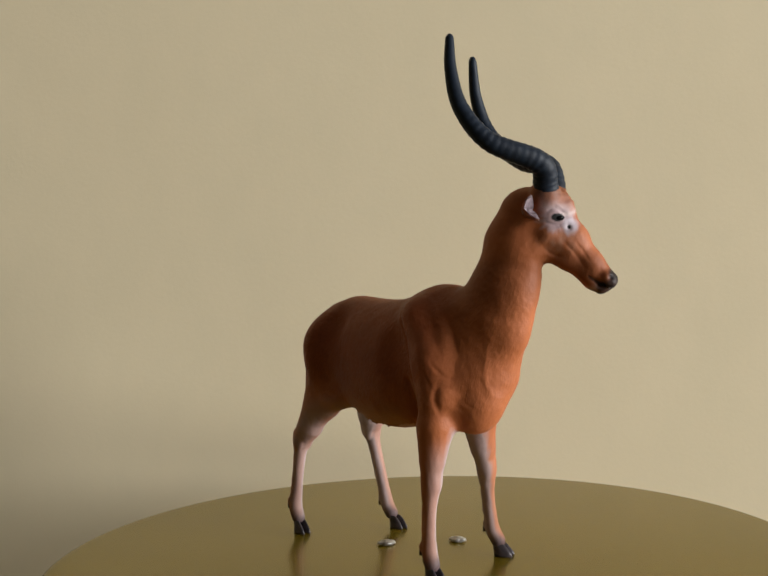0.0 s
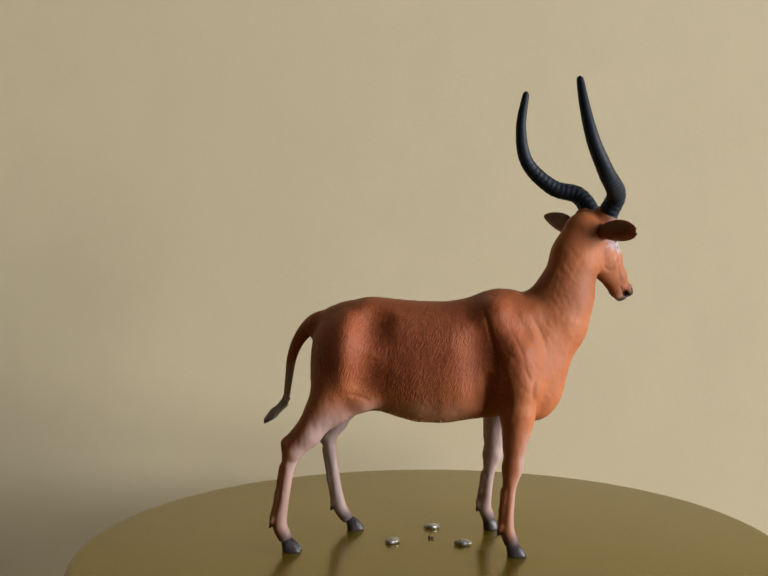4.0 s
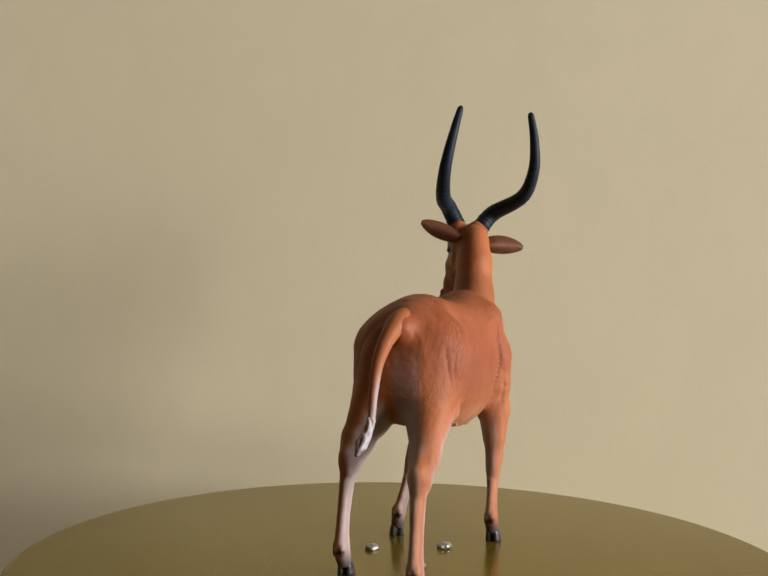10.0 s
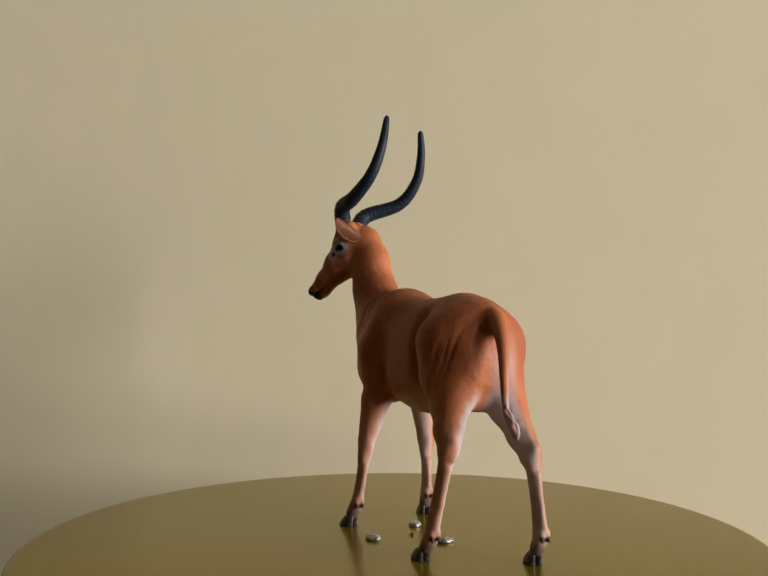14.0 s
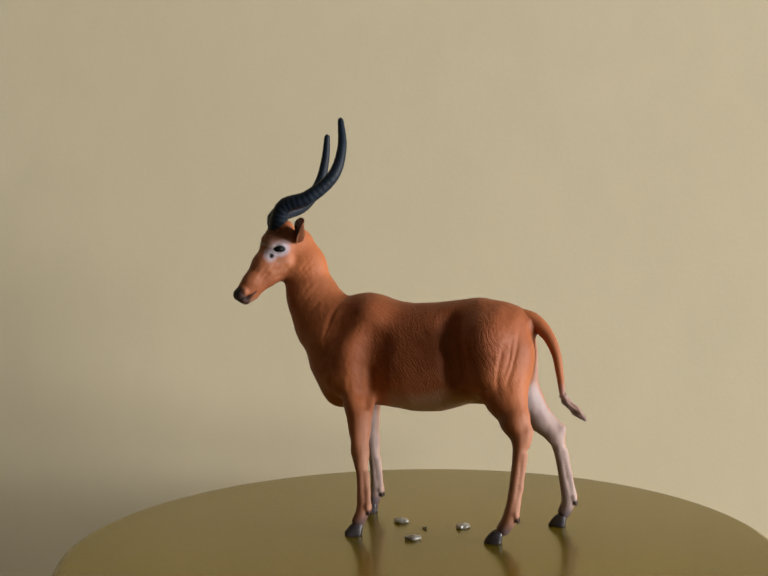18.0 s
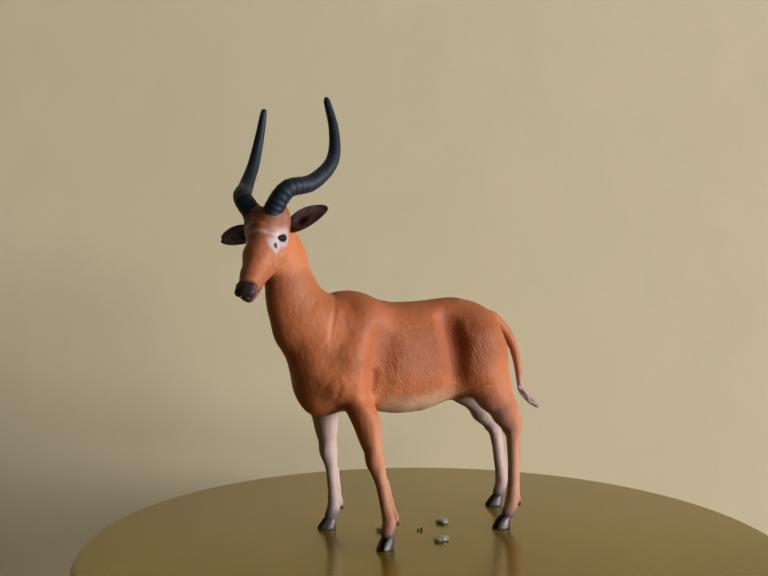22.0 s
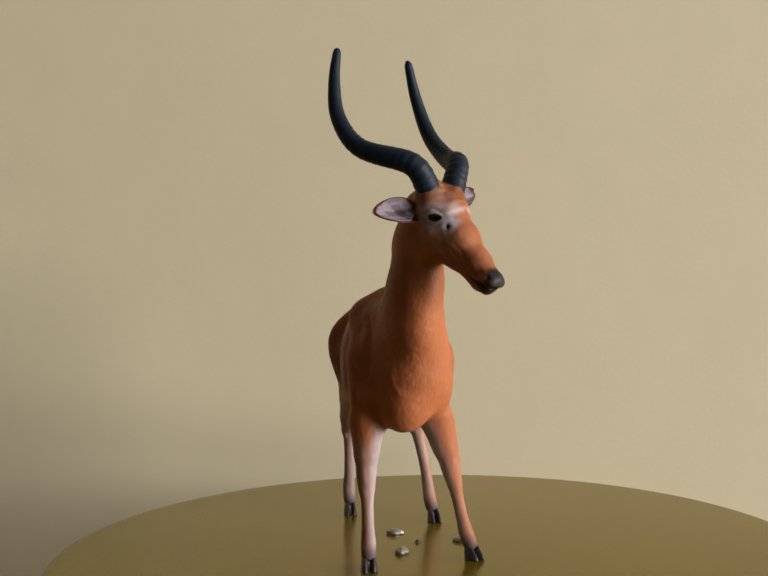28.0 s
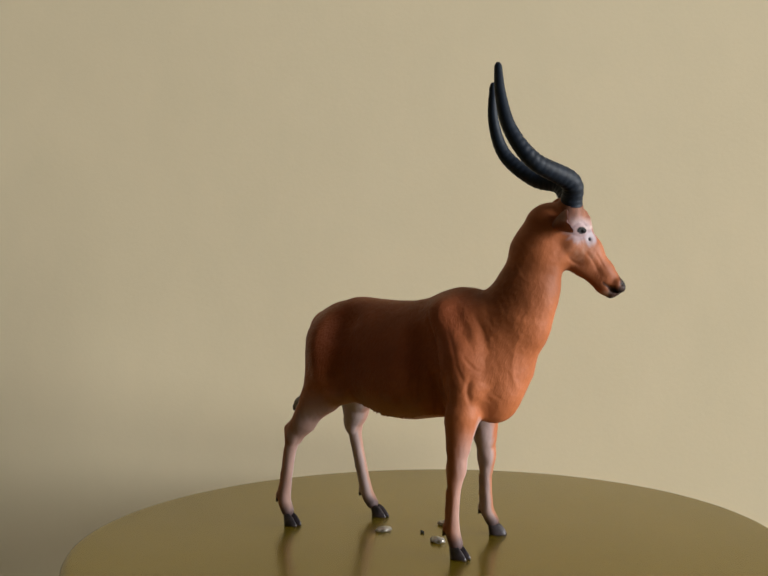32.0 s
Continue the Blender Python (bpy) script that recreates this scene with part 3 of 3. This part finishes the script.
ny_ = NRM[:, 1]
TAN, RED, CREAM, WHITE, DARK = (0.405, 0.126, 0.046), (0.19, 0.044, 0.013), (0.45, 0.30, 0.20), (0.42, 0.33, 0.325), (0.018, 0.012, 0.012)
BROWN = (0.235, 0.072, 0.025)
col = np.tile(np.array(TAN), (len(V), 1))
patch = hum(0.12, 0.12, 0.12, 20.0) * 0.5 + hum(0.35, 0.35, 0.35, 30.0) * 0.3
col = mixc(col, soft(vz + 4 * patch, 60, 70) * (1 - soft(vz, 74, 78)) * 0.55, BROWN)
# reddish flank fur; the stronger mix on the right also paints in shade
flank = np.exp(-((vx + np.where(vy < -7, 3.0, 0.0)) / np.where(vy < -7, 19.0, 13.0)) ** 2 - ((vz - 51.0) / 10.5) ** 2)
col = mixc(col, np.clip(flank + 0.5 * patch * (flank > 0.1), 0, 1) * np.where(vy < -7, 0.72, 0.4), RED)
# redder right side, darkened further to stand for shade on shoulder and back
warm_shade = soft(-ny_, 0.0, 0.6) * soft(vz + 4 * patch, 41, 51) * (1 - soft(vz, 68, 74)) * (1 - soft(vx, 22, 33))
col = mixc(col, warm_shade * 0.58, (0.29, 0.068, 0.027))
withers = soft(ny_, -0.2, 0.5) * soft(vz + 4 * patch, 43, 54) * (1 - soft(vz, 70, 74)) * (1 - soft(vx, 24, 32))
col = mixc(col, withers * 0.5, (0.27, 0.072, 0.027))
haunch = np.exp(-((vx + 21.0) / 8.0) ** 2 - ((vz - 56.0) / 9.0) ** 2)
col = mixc(col, np.clip(haunch + 0.4 * patch * (haunch > 0.1), 0, 1) * 0.15, RED)
trunk = soft(vx, -20, -13) * (1 - soft(vx, 9, 15)) * soft(vz, 31.5, 33.0)
col = mixc(col, (1 - soft(vz + 3 * patch, 36.5, 43.0)) * trunk * np.where(vy < -7, 0.3, 0.8), CREAM)
hind = vx < -12
mid_y = np.where(hind, -5.5, -5.0)
inner = -ny_ * np.sign(vy - mid_y)
col = mixc(col, soft(inner + 0.25 * patch, 0.0, 0.55) * (1 - soft(vz, 38, 47)) * (hind | (vz < 37)) * np.where((vx > 0) & (vy > -5), 0.9, 1.0), WHITE)
front = soft(np.where(hind & (vy < -5), 0.9 * NRM[:, 0] - 0.5 * ny_ + 0.05, NRM[:, 0]) + 0.2 * patch, 0.1, 0.8) * (1 - soft(vz - np.where(hind, 7.0, 0.0), 26, 36))
col = mixc(col, front * np.where(hind & (vy < -5), 0.75, 0.55) * (hind | (vy < -5)), WHITE)
col = mixc(col, (1 - soft(vz + 3 * patch, 12, 40)) * np.where(vy > -5, 0.55, 0.28) * (1 - 0.8 * soft(inner, 0.0, 0.5)), (0.37, 0.195, 0.13))
# pale inside of the haunches under the tail
back = soft(-NRM[:, 0], 0.0, 0.6) * (1 - soft(np.abs(vy + 10.0), 1.8, 4.8)) * hind * soft(vz, 30, 36) * (1 - soft(vz, 48, 58))
col = mixc(col, back * 0.42, (0.40, 0.315, 0.31))
# pale inner face of the right haunch
pale = soft(0.82 * ny_ - 0.57 * NRM[:, 0] + 0.15 * patch, 0.5, 0.95) * (vy < -7.5) * (vx < -20) * soft(vz, 32, 38) * (1 - soft(vz, 50, 59))
col = mixc(col, pale * 0.7, WHITE)
# face
col = mixc(col, head * soft(hu, 2.0, 6.0) * (1 - soft(vz, 84, 88)) * 0.45, (0.30, 0.10, 0.048))
wider = np.where(hv < 0, 1.3, 1.0)
eyed = np.sqrt(((hu - 5.8) / 3.6) ** 2 + ((vz - 84.6 + 0.12 * (hu - 6.0)) / 2.9) ** 2) / wider
streak = hum(0.9, 0.9, 0.45)
# strands that run out from the eye
turn_ = np.arctan2(vz - 84.6, hu - 5.8)
rays = np.array([noise.noise(Vector(p)) for p in np.stack([turn_ * 4.5, eyed * 0.9, np.sign(hv) * 5], 1).tolist()])
col = mixc(col, (1 - soft(eyed + 0.12 * streak + 0.55 * rays * soft(84.8 - vz, -1.0, 1.5) * (hv < 0), 0.55, 1.15)) * soft(np.abs(hv), 1.6, 2.6) * head * np.where(hv < 0, 0.68, 0.9), (0.39, 0.345, 0.395))
tear = np.sqrt(((hu - 8.7) / 2.0) ** 2 + ((vz - 82.6) / 2.4) ** 2)
col = mixc(col, (1 - soft(tear + 0.2 * streak, 0.6, 1.15)) * soft(np.abs(hv), 1.4, 2.2) * head * 0.8, (0.42, 0.38, 0.43))
ripple = soft(rays + 0.3 * np.sin(eyed * 15 + 2.5 * streak), 0.1, 0.5) * (1 - soft(eyed, 0.7, 1.0)) * soft(eyed, 0.35, 0.5) * soft(np.abs(hv), 1.6, 2.6) * head
col = mixc(col, ripple * np.where(hv < 0, 0.5, 0.12), (0.22, 0.17, 0.20))
browline = np.exp(-((vz - 86.8 + 0.3 * np.abs(hv) + 0.25 * streak) / 0.5) ** 2) * soft(hu, 5.5, 7.0) * head
col = mixc(col, browline * 0.75, (0.55, 0.45, 0.43))
pink = np.maximum(soft(-hv, 1.0, 3.0), 0.7 * soft(hv + streak, 1.0, 3.0)) * soft(vz, 85.5, 87.0) * (1 - soft(vz, 90, 91.5)) * soft(hu, 1, 3) * head
col = mixc(col, pink * 0.7, (0.42, 0.31, 0.30))
cheek = np.exp(-((hu - 6.5) / 4.5) ** 2 - ((vz - 79.0) / 2.6) ** 2) * soft(np.abs(hv), 1.5, 2.5) * head
col = mixc(col, np.clip(cheek * (0.55 + 0.9 * streak), 0, 1) * 0.6, (0.46, 0.25, 0.17))
bridge = np.exp(-(hv / 1.3) ** 2) * soft(hu, 7, 9) * (1 - soft(hu, 14, 16)) * head
col = mixc(col, bridge * 0.5, BROWN)
col = mixc(col, soft(vz, 86.5, 89.0) * head * soft(hu, 0, 4) * 0.8, BROWN)
col = mixc(col, soft(hu + 0.5 * streak, 16.0, 17.6) * head * (1 - soft(vz - 0.35 * (hu - 16) + 0.4 * streak, 71.8, 73.4)), DARK)
col = mixc(col, (1 - soft(vz, 68.6, 69.8)) * head * soft(hu, 9, 12) * (1 - soft(hu, 14.6, 15.6)) * 0.5, CREAM)
chin = soft(hu, 13.4, 15.0) * (1 - soft(vz + 0.4 * streak, 69.6, 71.0)) * head
col = mixc(col, chin * 0.92, (0.05, 0.03, 0.026))
lip = np.abs(vz - np.interp(hu, [12.4, 15.2, 17.9], [71.5, 69.6, 68.8]))
col = mixc(col, (1 - soft(lip, 0.25, 0.55)) * head * soft(hu, 12.2, 12.8) * 0.8, DARK)
gland = np.sqrt(((hu - 8.4) / 0.66) ** 2 + ((vz - 82.5) / 0.82) ** 2) * np.where(hv < 0, 1.5, 1.0)
col = mixc(col, (1 - soft(gland, 0.7, 1.1)) * head * (np.abs(hv) > 2), (0.008, 0.008, 0.010))
rim_ = np.sqrt(((hu - 5.9) / 2.1) ** 2 + ((vz - 84.6) / 1.3) ** 2) * np.where(hv < 0, 1.25, 1.0)
col = mixc(col, (1 - soft(rim_, 0.75, 0.95)) * head * (np.abs(hv) > 2.5), (0.008, 0.008, 0.009))
roots = np.minimum(np.linalg.norm(V - np.array((49.8, -2.2, 90.0)), axis=1), np.linalg.norm(V - np.array((47.2, 2.8, 90.0)), axis=1))
col = mixc(col, (1 - soft(roots + streak, 2.4, 4.2)) * head * 0.6, (0.075, 0.042, 0.032))
rear = soft(np.where(vy < -5, 0.65 * ny_ - 0.75 * NRM[:, 0], -NRM[:, 0]) + 0.3 * patch, 0.0, 0.7) * (1 - soft(vz, 30, 40)) * soft(vz, 3, 6)
col = mixc(col, rear * np.where(vy > -5, 0.22, 0.75) * (1 - 0.5 * soft(inner, 0.1, 0.6)), (0.47, 0.31, 0.245))
# dark hair just above the hooves
col = mixc(col, (1 - soft(vz + 2 * patch, 3.2, 6.8)) * 0.85, (0.095, 0.072, 0.082))
for cx, cy, cz in CLAWS:
    near = np.sqrt((vx - cx) ** 2 + (vy - cy) ** 2 + (vz - cz) ** 2)
    col = mixc(col, (1 - soft(near, 0.7, 1.35)) * 0.9, DARK)
# how strongly the modelled fur stands out
fur = soft(vz, 36, 44) * (1 - soft(vz, 68, 76)) * (0.3 + 0.7 * np.clip(2.2 * flank + np.where(vy < -7, 1.6, 0.7) * haunch, 0, 1)) * (0.25 + 0.75 * soft(vx + 0.5 * (56 - vz), -31, -24)) * (1 - 0.8 * soft(vx, 25, 30)) * (1 - 0.65 * soft(-NRM[:, 0], 0.3, 0.75))
fur = np.clip(fur + 0.06 * neckm + 0.12 * soft(vx, 24, 29) * (1 - soft(vz, 52, 60)) * soft(vz, 39, 43), 0, 1) * (1 - 0.5 * shoulder) + 0.12
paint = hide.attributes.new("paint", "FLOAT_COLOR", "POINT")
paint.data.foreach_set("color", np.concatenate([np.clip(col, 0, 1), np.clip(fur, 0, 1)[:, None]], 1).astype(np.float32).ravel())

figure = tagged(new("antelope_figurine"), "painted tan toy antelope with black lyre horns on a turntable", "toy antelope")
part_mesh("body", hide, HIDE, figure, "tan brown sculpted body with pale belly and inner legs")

# horns with rings
HORNS = {
    "R": [(49.8, -2.2, 89.5), (50.6, -3.2, 92.3), (52.0, -6.8, 96.6), (47.7, -17.4, 100.8), (43.8, -21.9, 108.3), (41.6, -22.6, 117.0), (40.4, -21.7, 125.3)],
    "L": [(47.2, 2.8, 89.5), (46.6, 3.8, 92.7), (43.3, 5.4, 97.9), (35.8, 4.6, 100.3), (28.6, 1.6, 107.0), (26.7, -1.3, 116.2), (28.1, -3.7, 126.2)],
}
for pts in HORNS.values():
    path = spline(pts, 26)
    arc = np.concatenate([[0], np.cumsum(np.linalg.norm(np.diff(path, axis=0), axis=1))])
    u = arc / arc[-1]
    rad = 2.75 * (1 - u) ** 0.75 * 0.72 + 0.85
    ring = np.clip(np.sin(arc * 2 * math.pi / 1.65), -0.3, 1) * 0.085 * (1 - soft(u, 0.45, 0.75))
    rad = rad + ring
    rad[-3:] *= (0.92, 0.75, 0.4)
    part("horn", tube_bm(path * MM, rad * MM, 24), HORN, figure, "matt black ringed horn")


def painted(name, bm, tint, parent, label):
    """A part with the hide's paint, tinted vertex by vertex."""
    me = bpy.data.meshes.new(name)
    bm.to_mesh(me)
    bm.free()
    pts = np.array([v.co for v in me.vertices]) / MM
    nrm = np.array([v.normal for v in me.vertices])
    c = np.clip(tint(pts, nrm), 0, 1)
    layer = me.attributes.new("paint", "FLOAT_COLOR", "POINT")
    layer.data.foreach_set("color", np.concatenate([c, np.full((len(c), 1), 0.25)], 1).astype(np.float32).ravel())
    return part_mesh(name, me, HIDE, parent, label)


def ear(base, tip, wide, fwd):
    """A leaf-shaped cupped ear; fwd is the way that it opens."""
    b, t, f = Vector(base), Vector(tip), Vector(fwd).normalized()
    along = t - b
    s = along.cross(f).normalized()
    f = s.cross(along).normalized()
    out, inn = bmesh.new(), bmesh.new()
    for bm, grow in ((out, 1.0), (inn, 0.92)):
        rows = []
        for i in range(25):
            u = i / 24
            w = wide * grow * (max(0.0, math.sin(math.pi * (0.13 + 0.85 * u))) ** 0.55 + 0.005) * (1 if grow == 1 else (0.2 + min(1, 4 * u) * 0.8))
            row = []
            for j in range(13):
                v = j / 6 - 1
                cup = (v * v - 1) * (1.32 if grow == 1 else 0.98) * w * (1 - 0.55 * u) + 4.8 * u * (1 - u)
                row.append(bm.verts.new((b + along * (u if grow == 1 else 0.08 + 0.86 * u) + s * (w * v) + f * (cup + (0.9 if grow == 1 else 1.1))) * MM))
            rows.append(row)
        for r0, r1 in zip(rows, rows[1:]):
            for j in range(12):
                bm.faces.new((r0[j], r0[j + 1], r1[j + 1], r1[j]))
        bmesh.ops.solidify(bm, geom=bm.faces[:], thickness=0.0006 if grow == 1 else 0.0002)
        bmesh.ops.recalc_face_normals(bm, faces=bm.faces[:])
    e = part("ear", out, EAROUT, figure, "brown leaf-shaped ear")

    def tint(p, n):
        """Lavender, with the hollow's shade painted dark near the base and streaks along the cup."""
        q = p - np.array(base)
        u = q @ np.array(along) / along.length_squared
        v = q @ np.array(s) / wide
        lines = np.array([noise.noise(Vector(c)) for c in np.stack([u * 4 + base[0], v * 5, v * 0 + base[1]], 1).tolist()])
        c = mixc(np.tile(np.array((0.45, 0.37, 0.41)), (len(p), 1)), soft(lines, -0.05, 0.3) * 0.75, (0.13, 0.085, 0.105))
        c = mixc(c, 1 - soft(np.hypot((u - 0.36) / 0.2, v / 0.5), 0.35, 1.0), (0.075, 0.05, 0.06))
        return mixc(c, soft(np.abs(v), 0.6, 0.95) * 0.5, (0.5, 0.43, 0.46))

    painted("inner_ear", inn, tint, e, "pale grooved inner ear with shade painted in its hollow")


EAROUT = mat_plain("brown_ear_paint", (0.22, 0.074, 0.032), (0.31, 0.105, 0.045), 0.55)
fw = (math.cos(HD), math.sin(HD), 0.1)
ear((47.6, -5.2, 86.2), (55.0, -15.9, 85.3), 3.0, (fw[0] + 0.2, fw[1] - 0.35, 0.25))
ear((40.6, 0.6, 88.0), (33.6, 10.8, 92.7), 2.7, (fw[0] + 0.1, fw[1] + 0.3, 0.1))


def ball_bm(c, r, turn=0.0, n=16):
    bm = bmesh.new()
    bmesh.ops.create_uvsphere(bm, u_segments=n, v_segments=n // 2, radius=1.0)
    m = Matrix.Translation([a * MM for a in c]) @ Matrix.Rotation(radians(turn), 4, "Z") @ Matrix.Diagonal([a * MM for a in r]).to_4x4()
    bmesh.ops.transform(bm, matrix=m, verts=bm.verts[:])
    return bm


for sg in (-1, 1):
    part("eye", ball_bm(hp(6.2, 4.75 * sg, 84.6), (1.65, 1.0, 0.98) if sg > 0 else (1.4, 0.95, 0.8), 45 - 16 * sg), EYE, figure, "glossy black eye")


def hoof(c, way):
    """A cloven hoof of two pointed toes."""
    a = radians(way)
    f, s = Vector((math.cos(a), math.sin(a), 0)), Vector((-math.sin(a), math.cos(a), 0))
    bm = bmesh.new()
    for sg in (-1, 1):
        rows = []
        for z, grow, back in ((0.0, 1.0, 0.0), (0.4, 1.02, 0.0), (1.2, 0.94, -0.2), (2.0, 0.82, -0.55), (2.9, 0.66, -0.95), (3.5, 0.35, -1.1)):
            row = []
            for k in range(14):
                t = 2 * math.pi * k / 14
                u, v = math.cos(t), math.sin(t)
                x = (2.9 if u > 0 else 2.0) * u * grow + back + 0.4
                y = sg * 1.05 + 1.05 * v * grow * (1 - 0.35 * max(u, 0) ** 2)
                if sg * y < 0.06:
                    y = sg * 0.06
                row.append(bm.verts.new((Vector((c[0], c[1], z)) + f * x + s * y) * MM))
            rows.append(row)
        for r0, r1 in zip(rows, rows[1:]):
            for k in range(14):
                bm.faces.new((r0[k], r0[(k + 1) % 14], r1[(k + 1) % 14], r1[k]))
        bm.faces.new(rows[0][::-1])
        bm.faces.new(rows[-1])
    bmesh.ops.recalc_face_normals(bm, faces=bm.faces[:])
    part("hoof", bm, HOOF, figure, "dark grey cloven hoof")


hoof((23.0, -15.0), 0)
hoof((17.7, 12.3), 28)
hoof((-37.0, -15.6), 0)
hoof((-22.9, 9.0), 8)

# tail
tp = spline([(-25.0, -8.3, 62.6), (-31.0, -8.0, 61.6), (-35.4, -6.9, 57.6), (-38.0, -5.9, 52.3), (-39.1, -5.4, 46.0), (-39.8, -5.3, 40.8), (-40.6, -5.2, 38.6), (-43.5, -5.0, 36.0), (-46.4, -4.8, 33.2)], 8)
cut_ = int(np.argmin(np.abs(tp[:, 2] - 40.0)))
uu = np.linspace(0, 1, len(tp))
tr = np.interp(uu, [0, 0.12, 0.25, 0.37, 0.5, 0.62, 0.75], [3.3, 2.6, 1.85, 1.4, 1.08, 0.88, 0.9])


def tail_tint(p, n):
    c = np.tile(np.array(TAN), (len(p), 1))
    return mixc(c, np.clip(soft(0.5 * n[:, 0] - n[:, 1], -0.2, 0.5) * (1 - soft(p[:, 2], 45, 53)) + 0.6 * (1 - soft(p[:, 2], 40, 45)), 0, 1), WHITE)


def lock(p):
    return np.array([noise.noise(Vector((q[0] * 0.35 + q[2] * 0.3, q[1] * 1.5, (q[2] - q[0]) * 0.9))) for q in p.tolist()])


def tuft_tint(p, n):
    c = np.tile(np.array((0.46, 0.43, 0.46)), (len(p), 1))
    c = mixc(c, soft(-0.8 * n[:, 0] + 0.5 * n[:, 1], -0.1, 0.6) * 0.75, (0.36, 0.17, 0.11))
    c = mixc(c, soft(-lock(p), 0.05, 0.35) * 0.75, (0.09, 0.075, 0.08))
    return mixc(c, (1 - soft(p[:, 2], 33.4, 35.2)) * 0.6, (0.06, 0.05, 0.055))


tail = painted("tail", tube_bm(tp[:cut_ + 1] * MM, tr[:cut_ + 1] * MM, 20), tail_tint, figure, "brown hanging tail, pale on its inner side")
tuft_path = spline(tp[cut_ - 1:-4:6].tolist() + [tp[-1].tolist()], 6)
w_ = np.linspace(0, 1, len(tuft_path))
tb = tube_bm(tuft_path * MM, np.interp(w_, [0, 0.2, 0.45, 0.7, 0.9, 1.0], [0.88, 1.0, 1.2, 1.2, 0.8, 0.3]) * MM, 28)
tb.normal_update()
deep = lock(np.array([v.co for v in tb.verts]) / MM)
shift = [v.normal.copy() for v in tb.verts]
for v, n, dz in zip(tb.verts, shift, deep.tolist()):
    v.co += n * (dz * 0.55 * MM)
painted("tuft", tb, tuft_tint, tail, "pale grey tuft of hair with dark strands")

# ---- turntable and what lies on it ----
turntable = tagged(new("turntable"), "round glossy olive gold turntable that slowly turns", "turntable")
R = 0.1003
plate_bm = lathe_bm([(0, -0.006), (R - 0.004, -0.006), (R - 0.001, -0.0052), (R, -0.004), (R, -0.0014), (R - 0.0006, -0.0004), (R - 0.0016, 0.0), (R - 0.0022, 0.0), (R - 0.004, 0.0), (0.04, 0.0), (0, 0.0)], 192)
for v in plate_bm.verts:  # the plate is not quite round
    th = 2 * math.atan2(v.co.y, v.co.x)
    v.co.xy *= 1 - 0.0246 * math.cos(th) + 0.0095 * math.sin(th)
plate = part("plate", plate_bm, DISC, turntable)
plate.location = (-0.0016, 0.0034, 0.0)
part("base", lathe_bm([(0, -0.028), (0.060, -0.028), (0.062, -0.026), (0.058, -0.010), (0.055, -0.006), (0, -0.006)], 96), DISC, turntable)


def pellet(at, turn, size):
    """A flattened silvery pellet with a bevelled edge."""
    bm = bmesh.new()
    bmesh.ops.create_cube(bm, size=1.0)
    for v in bm.verts:
        v.co = (v.co.x * (1.0 if v.co.z < 0 else 0.8), v.co.y * (1.0 if v.co.z < 0 else 0.75), v.co.z + 0.5)
    bmesh.ops.bevel(bm, geom=bm.edges[:], offset=0.22, segments=3, affect="EDGES")
    a = radians(turn)
    m = Matrix.Translation((at[0] * MM, at[1] * MM, 0.0)) @ Matrix.Rotation(a, 4, "Z") @ Matrix.Diagonal([c * MM for c in size]).to_4x4()
    bmesh.ops.transform(bm, matrix=m, verts=bm.verts[:])
    ob = part("metal_pellet", bm, STONE)
    return tagged(ob, "small flat silvery pellet lying on the turntable", "pellet", "pellets on the turntable")


pellets = [pellet((0.4, 12.4), 20, (5.0, 3.8, 1.35)), pellet((-9.9, -4.6), 75, (5.2, 3.9, 1.3)), pellet((9.7, -5.1), -15, (5.0, 3.7, 1.45))]
crumbs = []
for cx, cy, cr in ((0.2, 0.4, 0.42), (1.1, 0.0, 0.34), (0.4, 1.2, 0.2)):
    cb = bmesh.new()
    bmesh.ops.create_icosphere(cb, subdivisions=2, radius=cr * MM)
    for v in cb.verts:
        v.co *= 1 + 0.35 * noise.noise(v.co * 2600 + Vector((cx, cy, 0)))
    low_ = min(v.co.z for v in cb.verts)
    for v in cb.verts:
        v.co += Vector((cx * MM, cy * MM, -low_))
    crumbs.append(tagged(part("crumb", cb, DIRT), "tiny black crumb of dirt on the turntable", "crumb", "crumbs on the turntable"))

# ---- the stand under the turntable ----
stand = tagged(new("round_stand"), "plain olive brown stand that carries the turntable", "stand")
part("stand_top", lathe_bm([(0, -0.046), (0.066, -0.046), (0.068, -0.044), (0.068, -0.030), (0.066, -0.028), (0, -0.028)], 64), TABLE, stand)
part("column", lathe_bm([(0, -0.786), (0.035, -0.786), (0.030, -0.70), (0.030, -0.10), (0.040, -0.046), (0, -0.046)], 48), TABLE, stand)
part("foot", lathe_bm([(0, -0.80), (0.16, -0.80), (0.16, -0.792), (0.05, -0.786), (0, -0.786)], 64), TABLE, stand)


def motions():
    rows = [(t, pose(0, 0, 0, 0, 0, h)) for t, *_, h in TURN]
    walk(turntable, rows)
    # what stands on the plate sits a little off its first layout
    off = Matrix.Translation((-0.00202, -0.00137, 0.0))
    for ob in (figure, *crumbs, *pellets):
        walk(ob, [(t, m @ off) for t, m in rows])


motions()
